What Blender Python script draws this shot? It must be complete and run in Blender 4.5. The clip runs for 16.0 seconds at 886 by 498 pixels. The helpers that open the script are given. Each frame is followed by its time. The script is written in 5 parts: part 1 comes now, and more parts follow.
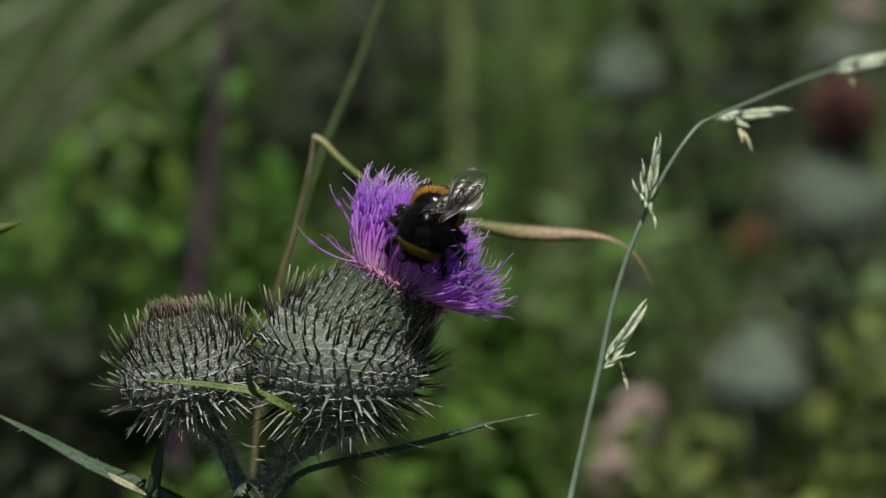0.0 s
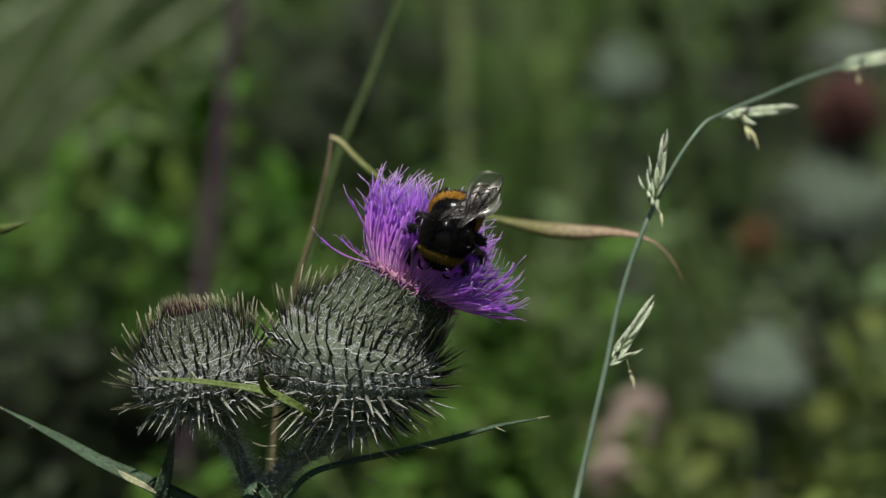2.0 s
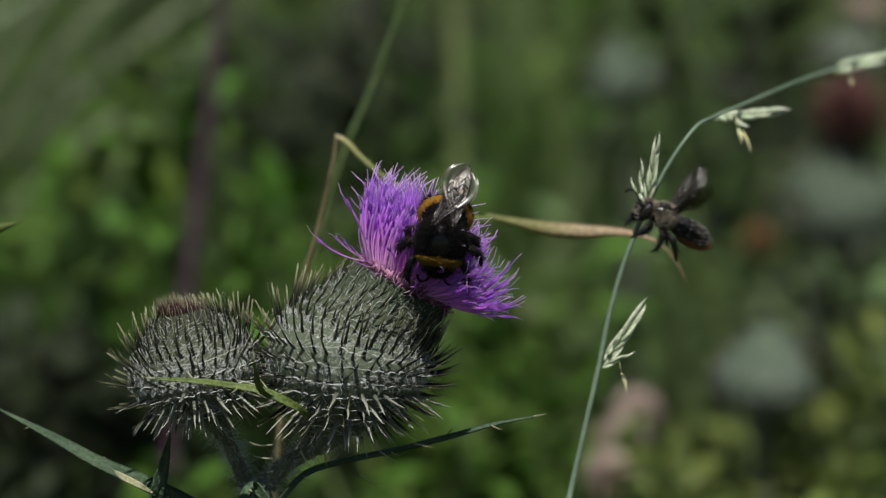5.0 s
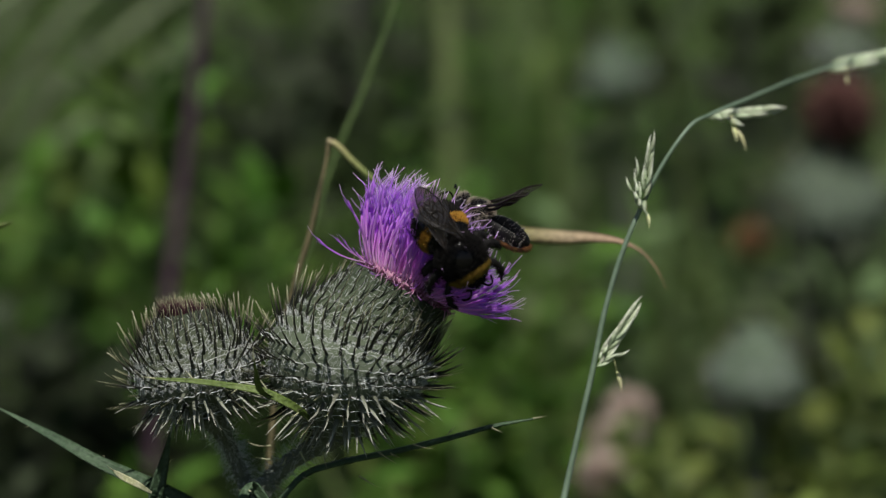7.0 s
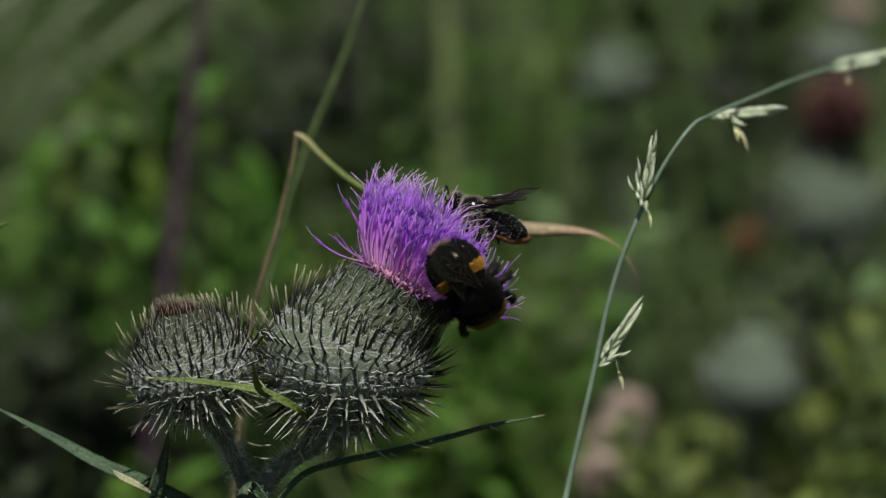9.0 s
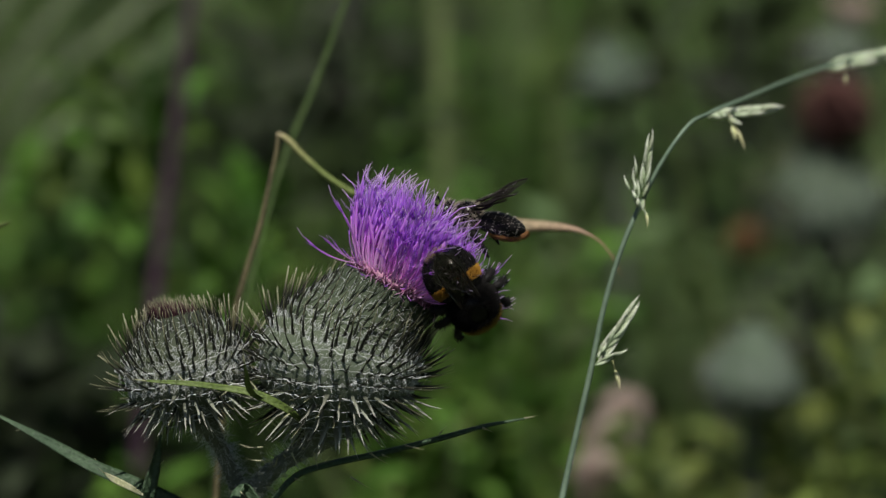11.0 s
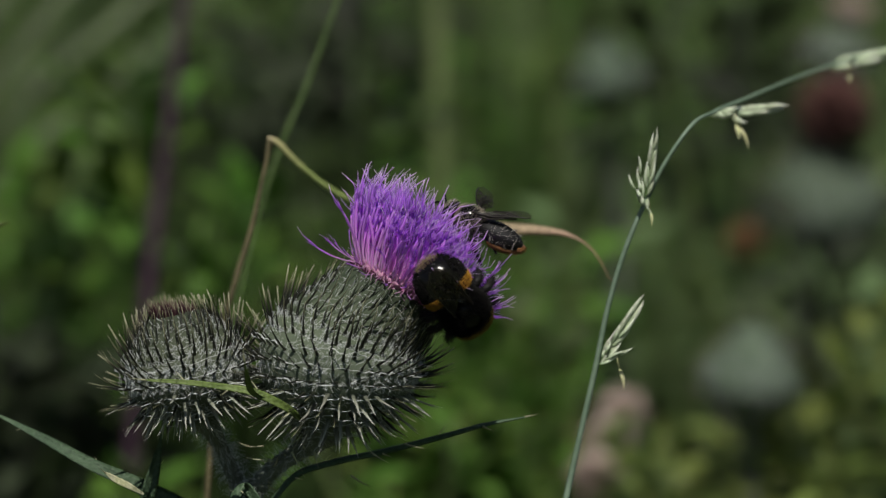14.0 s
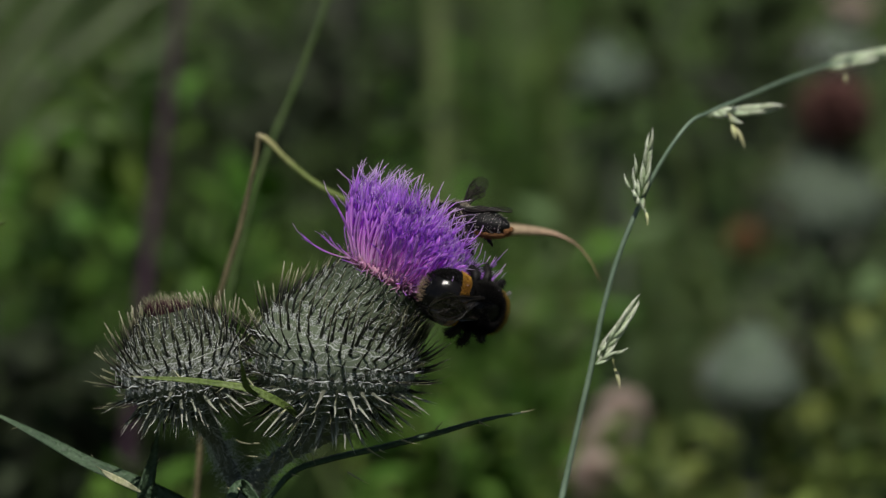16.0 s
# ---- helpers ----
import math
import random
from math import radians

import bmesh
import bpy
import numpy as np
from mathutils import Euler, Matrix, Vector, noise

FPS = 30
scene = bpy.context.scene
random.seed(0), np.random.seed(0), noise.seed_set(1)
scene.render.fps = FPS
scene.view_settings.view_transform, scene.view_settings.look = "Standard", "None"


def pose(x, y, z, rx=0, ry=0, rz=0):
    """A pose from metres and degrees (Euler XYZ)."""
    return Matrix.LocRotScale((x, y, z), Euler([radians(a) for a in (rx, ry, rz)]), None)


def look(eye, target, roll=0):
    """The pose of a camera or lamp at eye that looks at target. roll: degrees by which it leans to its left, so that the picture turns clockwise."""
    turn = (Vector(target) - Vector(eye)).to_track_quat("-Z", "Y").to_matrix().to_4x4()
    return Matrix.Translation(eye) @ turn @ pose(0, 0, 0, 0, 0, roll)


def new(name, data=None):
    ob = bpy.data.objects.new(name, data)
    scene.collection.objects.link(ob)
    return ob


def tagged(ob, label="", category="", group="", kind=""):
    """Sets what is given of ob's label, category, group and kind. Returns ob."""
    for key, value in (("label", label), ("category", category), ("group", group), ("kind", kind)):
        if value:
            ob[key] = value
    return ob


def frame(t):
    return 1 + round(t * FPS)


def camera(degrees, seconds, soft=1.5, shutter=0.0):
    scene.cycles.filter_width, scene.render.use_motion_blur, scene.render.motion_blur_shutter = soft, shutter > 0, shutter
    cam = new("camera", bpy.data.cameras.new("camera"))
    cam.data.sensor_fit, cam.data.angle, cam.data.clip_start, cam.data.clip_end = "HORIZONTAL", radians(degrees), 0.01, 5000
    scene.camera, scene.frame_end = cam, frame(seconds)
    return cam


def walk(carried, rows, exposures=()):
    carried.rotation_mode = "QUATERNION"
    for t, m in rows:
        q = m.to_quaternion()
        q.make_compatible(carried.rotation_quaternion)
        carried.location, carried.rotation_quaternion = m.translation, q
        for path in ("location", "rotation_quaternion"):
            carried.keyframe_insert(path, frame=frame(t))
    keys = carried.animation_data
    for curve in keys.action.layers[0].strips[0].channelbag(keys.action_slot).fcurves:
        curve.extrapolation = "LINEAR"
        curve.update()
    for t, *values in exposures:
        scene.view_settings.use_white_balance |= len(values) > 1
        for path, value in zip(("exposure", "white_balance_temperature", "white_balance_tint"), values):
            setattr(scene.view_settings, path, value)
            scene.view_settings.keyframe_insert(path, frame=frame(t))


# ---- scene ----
LENS = 14.0
DIST = 0.07 / math.tan(radians(LENS / 2))      # eye to thistle head
TILT = radians(12)                              # the camera looks down by this much
HEAD = Vector((0, 0, 0.80))                     # middle of the sharp plane
RIGHT = Vector((1, 0, 0))
UP = Vector((0, math.sin(TILT), math.cos(TILT)))
AWAY = Vector((0, math.cos(TILT), -math.sin(TILT)))
EYE = HEAD - DIST * AWAY
U = 0.14 / 1568                                 # plan unit, about 0.09 mm: 1568 of them span the sharp plane

cam = camera(LENS, 16.0, soft=1.35, shutter=0.5)
cam.data.dof.use_dof = True                     # macro lens, wide open
cam.data.dof.focus_distance = DIST - 0.006
cam.data.dof.aperture_fstop = cam.data.lens / 10.3
walk(cam, [(0, look(EYE, HEAD)), (16, look(EYE, HEAD))], [(0, 0.02), (4, 0.02), (7, -0.03), (12, -0.12), (16, -0.23)])

# ---- light ----
world = bpy.data.worlds.new("sky")
scene.world = world
world.use_nodes = True
wn = world.node_tree
sky = wn.nodes.new("ShaderNodeTexSky")
sky.sky_type, sky.sun_disc = "NISHITA", False
SUN_EL, SUN_AZ = 68, 184                        # azimuth clockwise from +y
sky.sun_elevation, sky.sun_rotation = radians(SUN_EL), radians(SUN_AZ)
wn.links.new(sky.outputs[0], wn.nodes["Background"].inputs[0])
wn.nodes["Background"].inputs[1].default_value = 0.035
sun = new("sun", bpy.data.lights.new("sun", "SUN"))
sun.data.energy, sun.data.angle, sun.data.color = 4.3, radians(0.6), (1.0, 0.965, 0.90)
sun_dir = Vector((math.sin(radians(SUN_AZ)) * math.cos(radians(SUN_EL)), math.cos(radians(SUN_AZ)) * math.cos(radians(SUN_EL)), math.sin(radians(SUN_EL))))
sun.matrix_world = look(HEAD + sun_dir * 20, HEAD)


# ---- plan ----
def spot(x, y, w=0.0):
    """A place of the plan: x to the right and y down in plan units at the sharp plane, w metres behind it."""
    return HEAD + ((x - 784) * U * RIGHT + (441 - y) * U * UP) * ((DIST + w) / DIST) + w * AWAY


def way(a, b, c):
    """A direction: a to the right, b up, c towards the eye."""
    return (a * RIGHT + b * UP - c * AWAY).normalized()


def turn_to(place, fwd, back):
    """The pose of a thing at place whose y axis is fwd and whose z axis leans to back."""
    f = fwd.normalized()
    x = f.cross(back).normalized()
    z = x.cross(f)
    m = Matrix((x, f, z)).transposed().to_4x4()
    m.translation = place
    return m


def smooth(points, n):
    """n + 1 points on a smooth curve through the given ones (vectors or numbers), with no overshoot between uneven steps."""
    k = len(points) - 1
    gap = [max(1e-9, (points[i + 1] - points[i]).length if isinstance(points[0], Vector) else 1.0) for i in range(k)]
    slope = [(points[i + 1] - points[i]) / gap[i] for i in range(k)]
    tan = [slope[0]] + [(slope[i - 1] * gap[i] + slope[i] * gap[i - 1]) / (gap[i - 1] + gap[i]) for i in range(1, k)] + [slope[-1]]
    out = []
    for i in range(n + 1):
        s = i / n * k
        j = min(int(s), k - 1)
        t = s - j
        a, c = points[j], points[j + 1]
        out.append(a * (2 * t ** 3 - 3 * t * t + 1) + tan[j] * gap[j] * (t ** 3 - 2 * t * t + t) + c * (3 * t * t - 2 * t ** 3) + tan[j + 1] * gap[j] * (t ** 3 - t * t))
    return out


class Geo:
    """A mesh under construction, with a value along each strand for its colour."""

    def __init__(self):
        self.v, self.f, self.a = [], [], []

    def tube(self, pts, radii, sides=6, flat=1.0, hint=None, close=True):
        n0, n = len(self.v), len(pts)
        for i, p in enumerate(pts):
            d = (pts[min(i + 1, n - 1)] - pts[max(i - 1, 0)]).normalized()
            if i == 0:
                h = Vector(hint) if hint else (Vector((0, 0, 1)) if abs(d.z) < 0.9 else Vector((1, 0, 0)))
                x = d.cross(h).normalized()
            else:
                x = (x - d * x.dot(d)).normalized()
            y = d.cross(x)
            for k in range(sides):
                g = 2 * math.pi * k / sides
                self.v.append(p + (x * math.cos(g) + y * math.sin(g) * flat) * radii[i])
                self.a.append(i / (n - 1))
        for i in range(n - 1):
            for k in range(sides):
                q = (k + 1) % sides
                self.f.append((n0 + i * sides + k, n0 + i * sides + q, n0 + (i + 1) * sides + q, n0 + (i + 1) * sides + k))
        if close:
            self.f.append(tuple(n0 + k for k in reversed(range(sides))))
            self.f.append(tuple(n0 + (n - 1) * sides + k for k in range(sides)))
        return self

    def hair(self, p, d, length, r, bend=None):
        """A fine hair: a three-sided needle, bent once."""
        d = d.normalized()
        x = d.orthogonal().normalized()
        y = d.cross(x)
        n0 = len(self.v)
        mid = p + d * length * 0.55
        tip = p + d * length + (bend or Vector())
        for c, rr, al in ((p, r, 0.0), (mid, r * 0.75, 0.5)):
            for k in range(3):
                g = 2.0944 * k
                self.v.append(c + (x * math.cos(g) + y * math.sin(g)) * rr)
                self.a.append(al)
        self.v.append(tip)
        self.a.append(1.0)
        for k in range(3):
            q = (k + 1) % 3
            self.f.append((n0 + k, n0 + q, n0 + 3 + q, n0 + 3 + k))
            self.f.append((n0 + 3 + k, n0 + 3 + q, n0 + 6))

    def ball(self, c, r, seg=20, rings=12, m=None, warp=None):
        n0 = len(self.v)
        for i in range(rings + 1):
            th = math.pi * i / rings
            for k in range(seg):
                ph = 2 * math.pi * k / seg
                q = Vector((math.sin(th) * math.cos(ph) * r[0], math.cos(th) * r[1], math.sin(th) * math.sin(ph) * r[2]))
                if warp:
                    q = warp(q)
                if m:
                    q = m @ q
                self.v.append(Vector(c) + q)
                self.a.append(i / rings)
        for i in range(rings):
            for k in range(seg):
                q = (k + 1) % seg
                self.f.append((n0 + i * seg + k, n0 + i * seg + q, n0 + (i + 1) * seg + q, n0 + (i + 1) * seg + k))
        return self

    def blade(self, pts, widths, side, fold=0.15, thick=0.1):
        """A leaf along pts, folded at its midrib; side: the way of its width; thick: share of the width."""
        n0, n = len(self.v), len(pts)
        for i, p in enumerate(pts):
            d = (pts[min(i + 1, n - 1)] - pts[max(i - 1, 0)]).normalized()
            s = (side - d * side.dot(d)).normalized()
            up = s.cross(d)
            w = widths[i]
            for a, b in ((-1, fold), (-0.5, fold * 0.4), (0, -0.02), (0.5, fold * 0.4), (1, fold), (0.5, fold * 0.4 - thick), (0, -thick * 1.6), (-0.5, fold * 0.4 - thick)):
                self.v.append(p + s * a * w + up * b * w)
                self.a.append(i / (n - 1))
        for i in range(n - 1):
            for k in range(8):
                q = (k + 1) % 8
                self.f.append((n0 + i * 8 + k, n0 + i * 8 + q, n0 + (i + 1) * 8 + q, n0 + (i + 1) * 8 + k))
        return self

    def mesh(self, name, material, smooth_shade=True):
        me = bpy.data.meshes.new(name)
        me.from_pydata([tuple(q) for q in self.v], [], self.f)
        me.attributes.new("along", "FLOAT", "POINT").data.foreach_set("value", self.a)
        me.materials.append(material)
        if smooth_shade:
            me.polygons.foreach_set("use_smooth", [True] * len(me.polygons))
        me.update()
        return me


def part(name, geo, material, parent, label="", kind=""):
    ob = new(name, geo.mesh(name, material))
    ob.parent = parent
    return tagged(ob, label, "", "", kind)


def thing(name, base, label, category, group="", kind=""):
    ob = new(name)
    ob.location = base
    ob.empty_display_size = 0.01
    return tagged(ob, label, category, group, kind)


# ---- materials ----
def mat(name, cols, along=False, scale=500.0, rough=0.6, bump=0.25, vary=0.2, trans=0.0, spec=0.4, sheen=0.0, fine=0.35):
    """A procedural surface: cols run along the strand or through a noise; vary: difference from piece to piece; trans: share of light let through."""
    m = bpy.data.materials.new(name)
    m.use_nodes = True
    nt, nd = m.node_tree, m.node_tree.nodes
    lk = nt.links.new
    pb = nd["Principled BSDF"]
    tc = nd.new("ShaderNodeTexCoord")
    big = nd.new("ShaderNodeTexNoise")
    big.inputs["Scale"].default_value, big.inputs["Detail"].default_value = scale, 5
    lk(tc.outputs["Object"], big.inputs["Vector"])
    small = nd.new("ShaderNodeTexNoise")
    small.inputs["Scale"].default_value, small.inputs["Detail"].default_value = scale * 7, 3
    lk(tc.outputs["Object"], small.inputs["Vector"])
    ramp = nd.new("ShaderNodeValToRGB")
    el = ramp.color_ramp.elements
    while len(el) < len(cols):
        el.new(0.5)
    for i, c in enumerate(cols):
        pos = i / max(1, len(cols) - 1) if along else 0.3 + 0.4 * i / max(1, len(cols) - 1)
        if len(c) == 4:
            pos = c[3]
        el[i].position, el[i].color = pos, (*c[:3], 1)
    if along:
        at = nd.new("ShaderNodeAttribute")
        at.attribute_name = "along"
        jit = nd.new("ShaderNodeMath")
        jit.operation = "MULTIPLY_ADD"
        lk(big.outputs["Fac"], jit.inputs[0])
        jit.inputs[1].default_value = 0.16
        ad = nd.new("ShaderNodeMath")
        ad.operation = "SUBTRACT"
        lk(at.outputs["Fac"], ad.inputs[0])
        ad.inputs[1].default_value = 0.08
        lk(ad.outputs[0], jit.inputs[2])
        lk(jit.outputs[0], ramp.inputs[0])
    else:
        lk(big.outputs["Fac"], ramp.inputs[0])
    oi, ge = nd.new("ShaderNodeObjectInfo"), nd.new("ShaderNodeNewGeometry")
    add = nd.new("ShaderNodeMath")
    add.operation = "ADD"
    lk(oi.outputs["Random"], add.inputs[0])
    lk(ge.outputs["Random Per Island"], add.inputs[1])
    fr = nd.new("ShaderNodeMath")
    fr.operation = "FRACT"
    lk(add.outputs[0], fr.inputs[0])
    val = nd.new("ShaderNodeMapRange")
    lk(fr.outputs[0], val.inputs[0])
    val.inputs[3].default_value, val.inputs[4].default_value = 1 - vary, 1 + vary
    gr = nd.new("ShaderNodeMapRange")
    lk(small.outputs["Fac"], gr.inputs[0])
    gr.inputs[1].default_value, gr.inputs[2].default_value = 0.25, 0.75
    gr.inputs[3].default_value, gr.inputs[4].default_value = 1 - fine, 1 + fine
    mu = nd.new("ShaderNodeMath")
    mu.operation = "MULTIPLY"
    lk(val.outputs[0], mu.inputs[0])
    lk(gr.outputs[0], mu.inputs[1])
    hs = nd.new("ShaderNodeHueSaturation")
    lk(ramp.outputs[0], hs.inputs["Color"])
    lk(mu.outputs[0], hs.inputs["Value"])
    hue = nd.new("ShaderNodeMapRange")
    lk(fr.outputs[0], hue.inputs[0])
    hue.inputs[3].default_value, hue.inputs[4].default_value = 0.5 - vary * 0.06, 0.5 + vary * 0.06
    lk(hue.outputs[0], hs.inputs["Hue"])
    lk(hs.outputs[0], pb.inputs["Base Color"])
    pb.inputs["Roughness"].default_value = rough
    pb.inputs["Specular IOR Level"].default_value = spec
    pb.inputs["Sheen Weight"].default_value = sheen
    if bump:
        bp = nd.new("ShaderNodeBump")
        bp.inputs["Strength"].default_value, bp.inputs["Distance"].default_value = bump, 0.4 / scale
        lk(small.outputs["Fac"], bp.inputs["Height"])
        lk(bp.outputs[0], pb.inputs["Normal"])
    if trans:
        tr, mx = nd.new("ShaderNodeBsdfTranslucent"), nd.new("ShaderNodeMixShader")
        lk(hs.outputs[0], tr.inputs["Color"])
        mx.inputs[0].default_value = trans
        lk(pb.outputs[0], mx.inputs[1])
        lk(tr.outputs[0], mx.inputs[2])
        lk(mx.outputs[0], nd["Material Output"].inputs[0])
    return m


def wing_mat(name, col, clear, gloss, spec):
    m = bpy.data.materials.new(name)
    m.use_nodes = True
    nt, nd = m.node_tree, m.node_tree.nodes
    lk = nt.links.new
    pb = nd["Principled BSDF"]
    tc, no = nd.new("ShaderNodeTexCoord"), nd.new("ShaderNodeTexNoise")
    no.inputs["Scale"].default_value = 900
    lk(tc.outputs["Object"], no.inputs["Vector"])
    ra = nd.new("ShaderNodeValToRGB")
    ra.color_ramp.elements[0].color = (*[c * 0.6 for c in col], 1)
    ra.color_ramp.elements[1].color = (*col, 1)
    lk(no.outputs["Fac"], ra.inputs[0])
    lk(ra.outputs[0], pb.inputs["Base Color"])
    pb.inputs["Roughness"].default_value, pb.inputs["Specular IOR Level"].default_value = 0.24, spec
    bp = nd.new("ShaderNodeBump")
    bp.inputs["Strength"].default_value, bp.inputs["Distance"].default_value = 0.2, 0.0002
    lk(no.outputs["Fac"], bp.inputs["Height"])
    lk(bp.outputs[0], pb.inputs["Normal"])
    tr, mx = nd.new("ShaderNodeBsdfTransparent"), nd.new("ShaderNodeMixShader")
    tr.inputs[0].default_value = (0.84, 0.79, 0.74, 1)
    mx.inputs[0].default_value = clear
    lk(pb.outputs[0], mx.inputs[1])
    lk(tr.outputs[0], mx.inputs[2])
    gl, top = nd.new("ShaderNodeBsdfGlossy"), nd.new("ShaderNodeMixShader")
    gl.inputs["Color"].default_value, gl.inputs["Roughness"].default_value = (0.85, 0.82, 0.80, 1), 0.42
    lk(bp.outputs[0], gl.inputs["Normal"])
    top.inputs[0].default_value = gloss
    lk(mx.outputs[0], top.inputs[1])
    lk(gl.outputs[0], top.inputs[2])
    lk(top.outputs[0], nd["Material Output"].inputs[0])
    return m


# greener bracts to the neck, with the flower's shade painted in there too
M_BULB = mat("grey_green_bracts_shaded_neck", [(0.095, 0.115, 0.078, 0.0), (0.125, 0.150, 0.100, 0.45), (0.080, 0.100, 0.058, 0.66), (0.036, 0.050, 0.026, 1.0)], along=True, scale=1300, rough=0.75, bump=0.25)
M_BULB_PALE = mat("pale_downy_bracts", [(0.060, 0.092, 0.056), (0.135, 0.185, 0.122)], scale=300, rough=0.8, bump=0.4)
M_SPINE = mat("thistle_spine", [(0.12, 0.135, 0.09, 0.0), (0.024, 0.027, 0.017, 0.14), (0.015, 0.016, 0.012, 0.44), (0.06, 0.06, 0.034, 0.62), (0.27, 0.27, 0.15, 0.80), (0.64, 0.62, 0.44, 1.0)], along=True, scale=600, rough=0.35, vary=0.3, trans=0.15)
M_SPINE_LOW = mat("pale_thistle_spine", [(0.17, 0.19, 0.14, 0.0), (0.24, 0.25, 0.19, 0.35), (0.45, 0.46, 0.39, 0.7), (0.74, 0.74, 0.65, 1.0)], along=True, scale=600, rough=0.45, vary=0.3, trans=0.1)
M_COBWEB = mat("white_cobweb_hair", [(0.55, 0.58, 0.57), (0.76, 0.78, 0.77)], scale=900, rough=0.7, bump=0)
M_FLORET = mat("purple_floret", [(0.95, 0.70, 0.94, 0.0), (0.94, 0.57, 0.97, 0.3), (0.80, 0.39, 0.97, 0.60), (0.64, 0.27, 0.93, 0.87), (0.90, 0.76, 0.97, 1.0)], along=True, scale=500, rough=0.33, spec=0.7, vary=0.22, trans=0.6, bump=0.1, fine=0.15)
M_CUSHION = mat("pinkish_flower_base", [(0.30, 0.10, 0.22), (0.42, 0.22, 0.30)], scale=700, rough=0.7)
M_FRINGE = mat("pinkish_bract_fringe", [(0.11, 0.025, 0.045, 0.0), (0.30, 0.08, 0.20, 0.45), (0.75, 0.46, 0.68, 1.0)], along=True, scale=700, rough=0.6, trans=0.2)
M_MAROON = mat("withered_maroon_tuft", [(0.04, 0.010, 0.016, 0.0), (0.055, 0.016, 0.024, 0.55), (0.10, 0.085, 0.05, 0.74), (0.24, 0.25, 0.15, 1.0)], along=True, scale=700, rough=0.7)
M_STEM = mat("hairy_thistle_stem", [(0.095, 0.115, 0.080), (0.19, 0.21, 0.165)], scale=350, rough=0.7, bump=0.5)
M_LEAF = mat("thistle_leaf", [(0.052, 0.105, 0.052), (0.11, 0.185, 0.10)], scale=260, rough=0.5, trans=0.2, bump=0.4)
M_BRACT = mat("yellow_green_bract", [(0.11, 0.17, 0.035), (0.21, 0.28, 0.08)], scale=260, rough=0.5, trans=0.25, bump=0.3)
M_LEAF_TIP = mat("pale_leaf_spine", [(0.35, 0.36, 0.18), (0.6, 0.58, 0.40)], scale=600, rough=0.5)
M_CULM = mat("blue_green_culm", [(0.12, 0.18, 0.12), (0.18, 0.245, 0.17)], scale=120, rough=0.5, bump=0.08, fine=0.12)
M_SPIKELET = mat("pale_green_spikelet", [(0.36, 0.46, 0.26, 0.0), (0.56, 0.63, 0.44, 0.5), (0.86, 0.87, 0.76, 1.0)], along=True, scale=500, rough=0.5, trans=0.12)
M_ANTHER = mat("yellow_anther", [(0.56, 0.56, 0.26), (0.76, 0.74, 0.44)], scale=800, rough=0.6)
M_DRY = mat("dry_straw", [(0.095, 0.08, 0.042), (0.20, 0.165, 0.085)], scale=200, rough=0.6, trans=0.15)
M_DRYBLADE = mat("withering_grass_blade", [(0.20, 0.25, 0.07, 0.0), (0.30, 0.28, 0.11, 0.22), (0.50, 0.40, 0.24, 0.4), (0.58, 0.40, 0.27, 0.6), (0.42, 0.28, 0.15, 1.0)], along=True, scale=200, rough=0.6, trans=0.25)
M_BENTTOP = mat("yellowing_culm", [(0.50, 0.42, 0.26, 0.0), (0.36, 0.33, 0.15, 0.22), (0.20, 0.25, 0.07, 0.5), (0.17, 0.23, 0.06, 1.0)], along=True, scale=200, rough=0.6, trans=0.1)
M_GREENCULM = mat("green_culm", [(0.042, 0.074, 0.02), (0.08, 0.12, 0.036)], scale=200, rough=0.55, trans=0.1)
M_CULM_GREEN = mat("fresh_green_culm", [(0.07, 0.115, 0.032), (0.12, 0.175, 0.056)], scale=200, rough=0.55, trans=0.1)
M_LEG = mat("black_leg", [(0.006, 0.005, 0.005), (0.014, 0.012, 0.011)], scale=900, rough=0.55, bump=0.25, spec=0.25)
M_BLACK = mat("black_chitin", [(0.003, 0.003, 0.0035), (0.008, 0.007, 0.0065)], scale=900, rough=0.17, bump=0.06, spec=0.28)
M_DULLBLACK = mat("dull_black_cuticle", [(0.004, 0.004, 0.004), (0.009, 0.008, 0.008)], scale=900, rough=0.5, bump=0.25, spec=0.25)
M_FURBLACK = mat("black_fur", [(0.005, 0.0045, 0.0045), (0.011, 0.010, 0.009)], scale=900, rough=0.75, bump=0, spec=0.15)
M_FURYELLOW = mat("yellow_fur", [(0.20, 0.12, 0.010), (0.40, 0.25, 0.03)], scale=900, rough=0.7, bump=0, trans=0.15)
M_FURORANGE = mat("amber_fur", [(0.30, 0.14, 0.010), (0.52, 0.27, 0.028)], scale=900, rough=0.7, bump=0, trans=0.15)
M_FURBUFF = mat("buff_fur", [(0.24, 0.165, 0.10), (0.38, 0.28, 0.19)], scale=900, rough=0.7, bump=0, trans=0.15)
M_FURGREY = mat("grey_brown_fur", [(0.24, 0.20, 0.15), (0.46, 0.40, 0.32)], scale=900, rough=0.7, bump=0, trans=0.1)
M_EYE = mat("dark_compound_eye", [(0.010, 0.009, 0.010), (0.02, 0.018, 0.016)], scale=3000, rough=0.2, bump=0.3)
M_WING = wing_mat("smoky_wing", (0.022, 0.015, 0.013), 0.62, 0.045, 0.7)
M_WING_CLEAR = wing_mat("clear_brown_wing", (0.028, 0.024, 0.022), 0.62, 0.006, 0.35)
M_VEIN = mat("wing_vein", [(0.008, 0.006, 0.005), (0.018, 0.013, 0.009)], scale=900, rough=0.4, bump=0)

